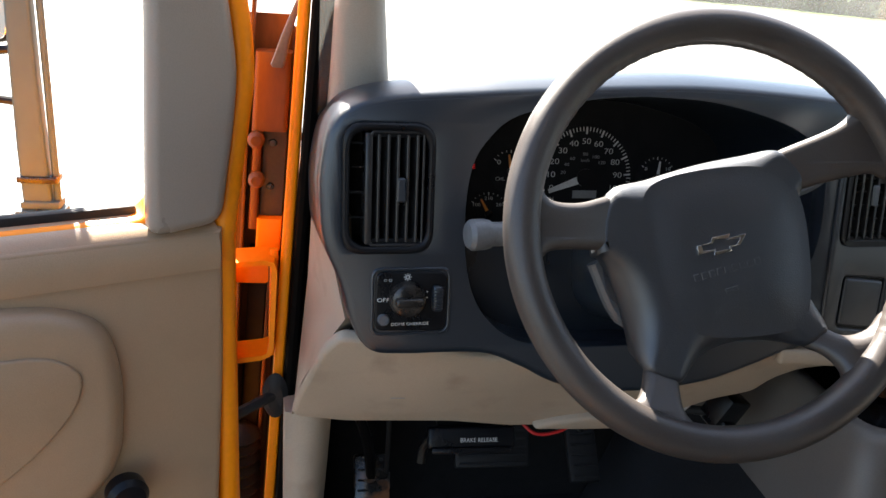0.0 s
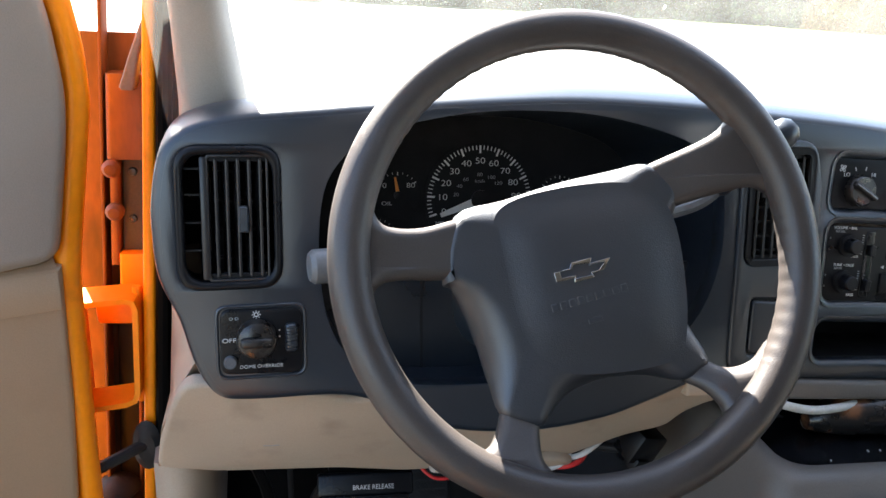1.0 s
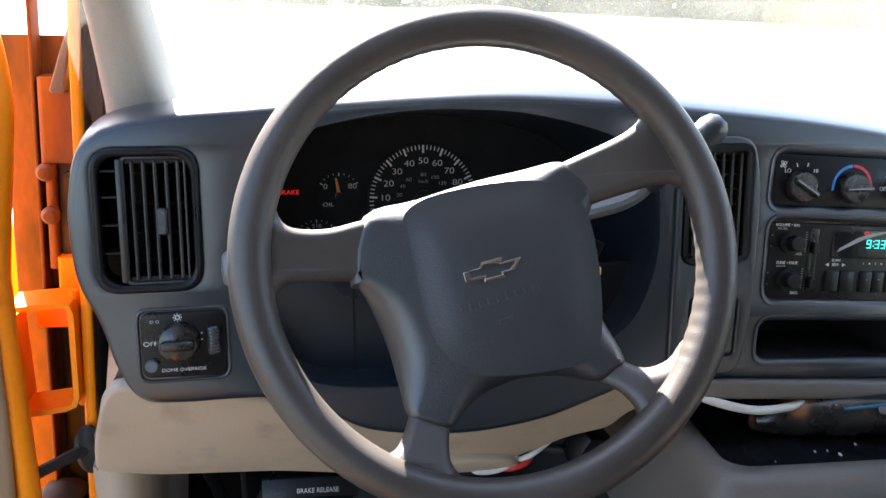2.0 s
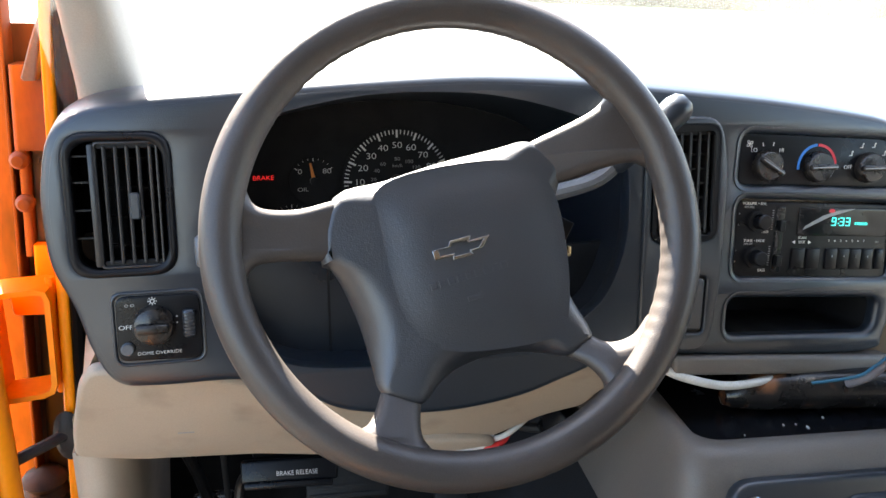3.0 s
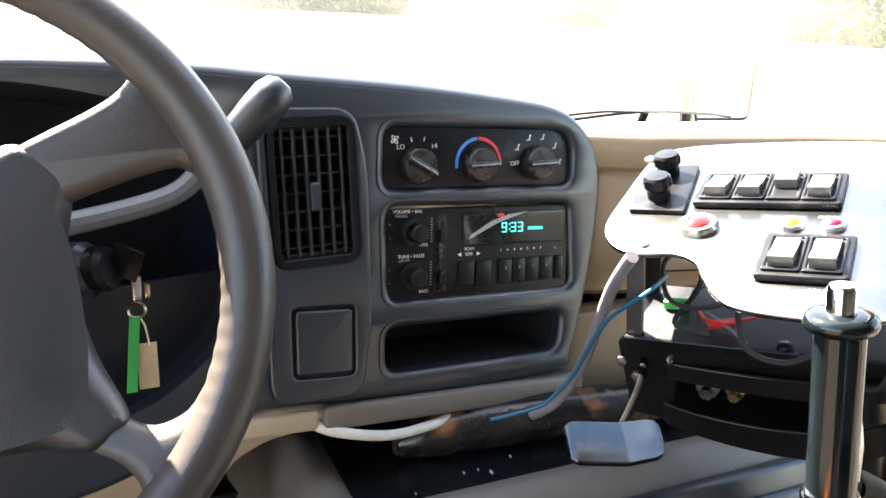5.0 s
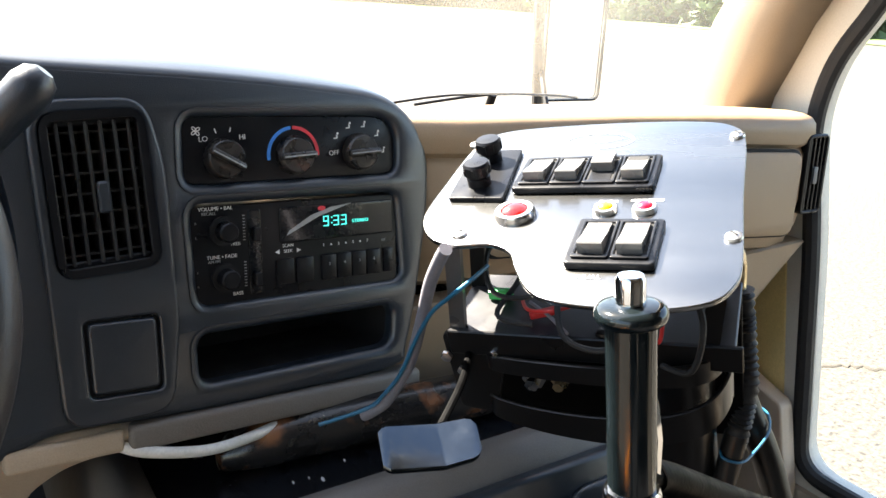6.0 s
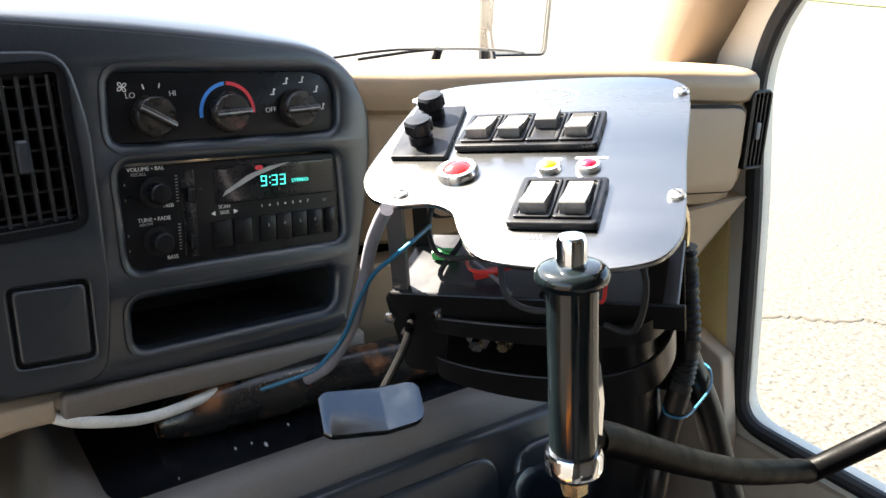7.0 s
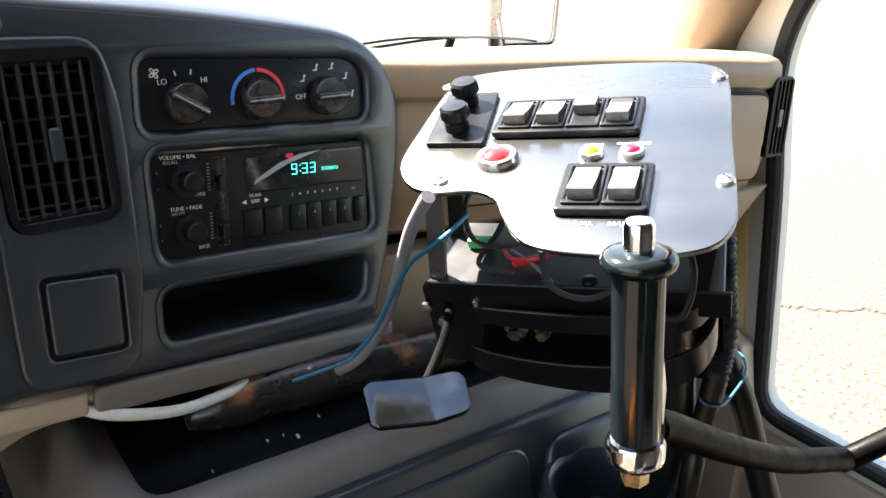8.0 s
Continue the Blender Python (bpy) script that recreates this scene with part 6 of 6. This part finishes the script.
part("rail", tube([(0.8400, 0.4640, 1.286), (0.878, 0.470, 1.268), (0.97, 0.479, 1.212), (1.065, 0.487, 1.161), (1.155, 0.488, 1.126), (1.176, 0.487, 1.120), (1.215, 0.454, 1.160), (1.30, 0.38, 1.25), (1.40, 0.3, 1.30), (1.53, 0.19, 1.34)], 0.0088, 4, 4), SEALBLACK, gr, "black painted steel rail")
part("padding", tube([(0.858, 0.467, 1.278), (0.878, 0.470, 1.268), (0.97, 0.479, 1.212), (1.065, 0.487, 1.161), (1.155, 0.488, 1.126), (1.176, 0.487, 1.120), (1.215, 0.454, 1.160), (1.30, 0.38, 1.25), (1.40, 0.3, 1.30)], 0.0102, 4, 4), SEALBLACK, gr, "black foam padding")

# ---- passenger side of the dashboard ----
pas = holder("passenger_dash", (1.2, 0.95, 1.0), "tan plastic passenger side of the dashboard", "dashboard")
PROF = [(1.27, 1.335), (1.10, 1.380), (0.97, 1.403), (0.905, 1.409), (0.882, 1.4085), (0.870, 1.405), (0.863, 1.398), (0.861, 1.386), (0.864, 1.372), (0.872, 1.366), (0.866, 1.358), (0.862, 1.30), (0.868, 1.262), (0.875, 1.255), (0.880, 1.232), (0.895, 1.222), (0.93, 1.218), (1.1, 1.215), (1.27, 1.215)]
rows = []
for x, dy, dz in ((0.90, 0.02, 0.004), (1.0, 0.0, 0.0), (1.2, -0.02, -0.003), (1.38, -0.035, -0.010), (1.46, -0.05, -0.014), (1.50, -0.045, -0.016), (1.52, -0.02, -0.02)):
    rows.append([(x, y + dy if y < 1.0 else y, z + dz) for y, z in PROF])
part("body", loft(rows), DASHTAN, pas, "", sharp=40)
def bulge(x):
    """How far the passenger dash comes towards the seat at x."""
    return 0.862 - (x - 1.0) * 0.1 if x < 1.2 else (0.842 - (x - 1.2) * 0.0833 if x < 1.38 else 0.827 - (x - 1.38) * 0.1875)


for name, grow, m_, l_, steps in (("glovebox_seam", 0.0035, DULL, "dark gap round the lid", (0.0, 0.004, 0.0045)), ("glovebox_lid", 0.0, DASHTAN, "tan glovebox lid", (0.0, 0.005, 0.0085, 0.0095))):
    lid = rounded([(1.02 - grow, 1.262 - grow), (1.2, 1.255 - grow), (1.38, 1.246 - grow), (1.466 + grow, 1.242 - grow), (1.462 + grow, 1.350 + grow), (1.38, 1.353 + grow), (1.2, 1.358 + grow), (1.02 - grow, 1.362 + grow)], 0.016)
    part(name, loft([[(1.24 + (p.x - 1.24) * (1 if k < len(steps) - 1 else 0.985), bulge(p.x) - e, 1.295 + (p.y - 1.295) * (1 if k < len(steps) - 1 else 0.95)) for p in lid] for k, e in enumerate(steps)]), m_, pas, l_)
BOLSTER = rounded([(0.92, 1.214), (1.2, 1.213), (1.38, 1.213), (1.532, 1.222), (1.437, 1.136), (1.36, 1.07), (1.18, 1.055), (0.92, 1.05)], 0.008)
part("knee_bolster", loft([[(p.x, bulge(min(max(p.x, 1.0), 1.46)) + e, p.y) for p in q] for q, e in ((BOLSTER, 0.040), (BOLSTER, 0.012), (inset(BOLSTER, 0.003), 0.008))]), DASHTAN, pas, "tan panel under the glovebox")
vp = holder("air_vent", (1.50, 0.80, 1.30), "black slatted vent at the end of the tan dashboard", "air vent", "air vents")
VM = axes((1.507, 0.822, 1.316), Vector((1, -0.05, 0)).normalized(), Vector((0.0, 0.05, 1)).normalized(), Vector((-0.05, -1, 0.05)).normalized())
part("frame", plate([rect(-0.0195, -0.052, 0.0195, 0.052, 0.007), rect(-0.0165, -0.047, 0.0165, 0.047, 0.004)], 0.014, 0.003, 2, 0.012), BLACK, vp, "", VM)
part("housing", box(-0.018, -0.049, -0.02, 0.018, 0.049, 0.001), DULL, vp, "", VM)
for i in range(4):
    part("slat", box(-0.0012, -0.048, 0.0, 0.0012, 0.048, 0.010), BLACK, vp, "", VM @ at(-0.012 + 0.008 * i, 0, 0))
part("tab", box(-0.004, -0.012, 0.004, 0.004, 0.010, 0.013, 0.001), SILVER, vp, "", VM)

# ---- entry door side ----
pillar("pillar_right", [((1.53, 0.985, 1.34), 0.055, 0.06), ((1.525, 0.975, 1.40), 0.05, 0.06), ((1.515, 0.93, 1.50), 0.05, 0.06), ((1.50, 0.83, 1.66), 0.05, 0.06), ((1.48, 0.69, 1.86), 0.055, 0.06), ((1.46, 0.5, 2.06), 0.06, 0.07)],
       PILLARTAN, "tan windshield pillar trim")
dr = holder("door_2", (1.56, 0.4, 0.4), "cream and yellow entry door with a tall glass in black rubber", "door", kind="structure")
DX = axes((1.545, 0.0, 0.0), Vector((0, -1, 0)), Vector((0, 0, 1)), Vector((-1, 0, 0)))
leaf_ = [(-0.93, 0.35), (-0.93, 1.2), (-0.93, 1.45), (-0.85, 1.70), (-0.70, 2.04), (0.05, 2.04), (0.05, 0.35)]
hole_ = rounded([(-0.770, 0.885), (-0.815, 1.20), (-0.850, 1.38), (-0.835, 1.46), (-0.79, 1.53), (-0.62, 1.95), (-0.02, 1.95), (-0.02, 0.885)], 0.045, 6)
part("leaf", plate([[Vector(p) for p in leaf_], hole_], 0.04, 0.006, 3, 0.0), CREAM, dr, "cream painted door frame", DX)
part("jamb_strip", plate([rounded([(-0.795, 0.862), (-0.83, 1.06), (-0.862, 1.24), (-0.925, 1.24), (-0.925, 0.80), (-0.76, 0.80)], 0.004)], 0.006, 0.001, 2, 0.004), YELLOWTRIM, dr, "yellow painted edge, lightened for sunlight", DX)
part("gasket", tube([DX @ Vector((p.x, p.y, 0.004)) for p in hole_], 0.012, 0, 3, True), RUBBER, dr, "black rubber glazing gasket")
gl = part("glass", plate([hole_], 0.005, 0, 2, -0.016), DOORGLASS, dr, "clear door glass", DX)
gl.visible_shadow = False
STEP = rounded([(-1.2, 0.66), (-1.2, 1.09), (-0.862, 1.012), (-0.792, 0.990), (-0.762, 0.87), (-0.755, 0.66)], 0.008)
solo("step_panel", plate([STEP], 0.03, 0.004, 2, 0.045), BEIGE, "beige trim panel beside the entry step", "trim panel", M=DX, kind="structure")
solo("wall_right_front", box(1.585, 0.93, 0.3, 1.62, 1.29, 1.325), BEIGE, "beige side wall ahead of the entry door", "wall", kind="structure")
solo("side_panel", box(1.535, -0.05, 0.3, 1.575, 0.9, 0.86, 0.01), BEIGE, "beige lower panel at the entry step", "panel", kind="structure")

mr = holder("side_mirror", (1.69, 1.58, 1.2), "tall side mirror on a rusty post outside the windshield", "mirror")
part("post", tube([(1.69, 1.6, 1.1), (1.682, 1.6, 1.29), (1.672, 1.6, 1.42), (1.66, 1.6, 1.75)], 0.013, 0, 3), RUSTY, mr)
part("brace", tube([(1.685, 1.6, 1.36), (1.66, 1.55, 1.31), (1.64, 1.5, 1.25)], 0.006), FRAMEBLACK, mr)
part("frame", plate([rect(-0.075, -0.19, 0.075, 0.19, 0.02), rect(-0.070, -0.185, 0.070, 0.185, 0.015)], 0.010, 0.003, 2, 0.006), BLACK, mr, "black mirror frame", pose(1.775, 1.60, 1.475, 90, 0, -10))
part("glass", plate([rect(-0.070, -0.185, 0.070, 0.185, 0.016)], 0.004, 0, 2, 0.0), CHROME, mr, "mirror glass", pose(1.775, 1.603, 1.475, 90, 0, -10))
wp = holder("wiper", (1.3, 1.36, 1.33), "black windshield wiper lying at the base of the glass", "wiper")
part("blade", tube([(1.12, 1.36, 1.335), (1.3, 1.36, 1.350), (1.5, 1.36, 1.343), (1.58, 1.36, 1.334)], 0.0022, 4), FRAMEBLACK, wp)
part("arm", tube([(1.25, 1.40, 1.33), (1.4, 1.38, 1.345), (1.55, 1.37, 1.338)], 0.0026, 3), FRAMEBLACK, wp)
part("pivot", tube([(1.40, 1.38, 1.345), (1.40, 1.40, 1.30), (1.40, 1.42, 1.24)], 0.008), FRAMEBLACK, wp)
solo("cowl", box(-0.05, 1.29, 1.18, 1.6, 1.58, 1.255, 0.02, 3), DULL, "black cowl panel below the windshield", "cowl", kind="structure")
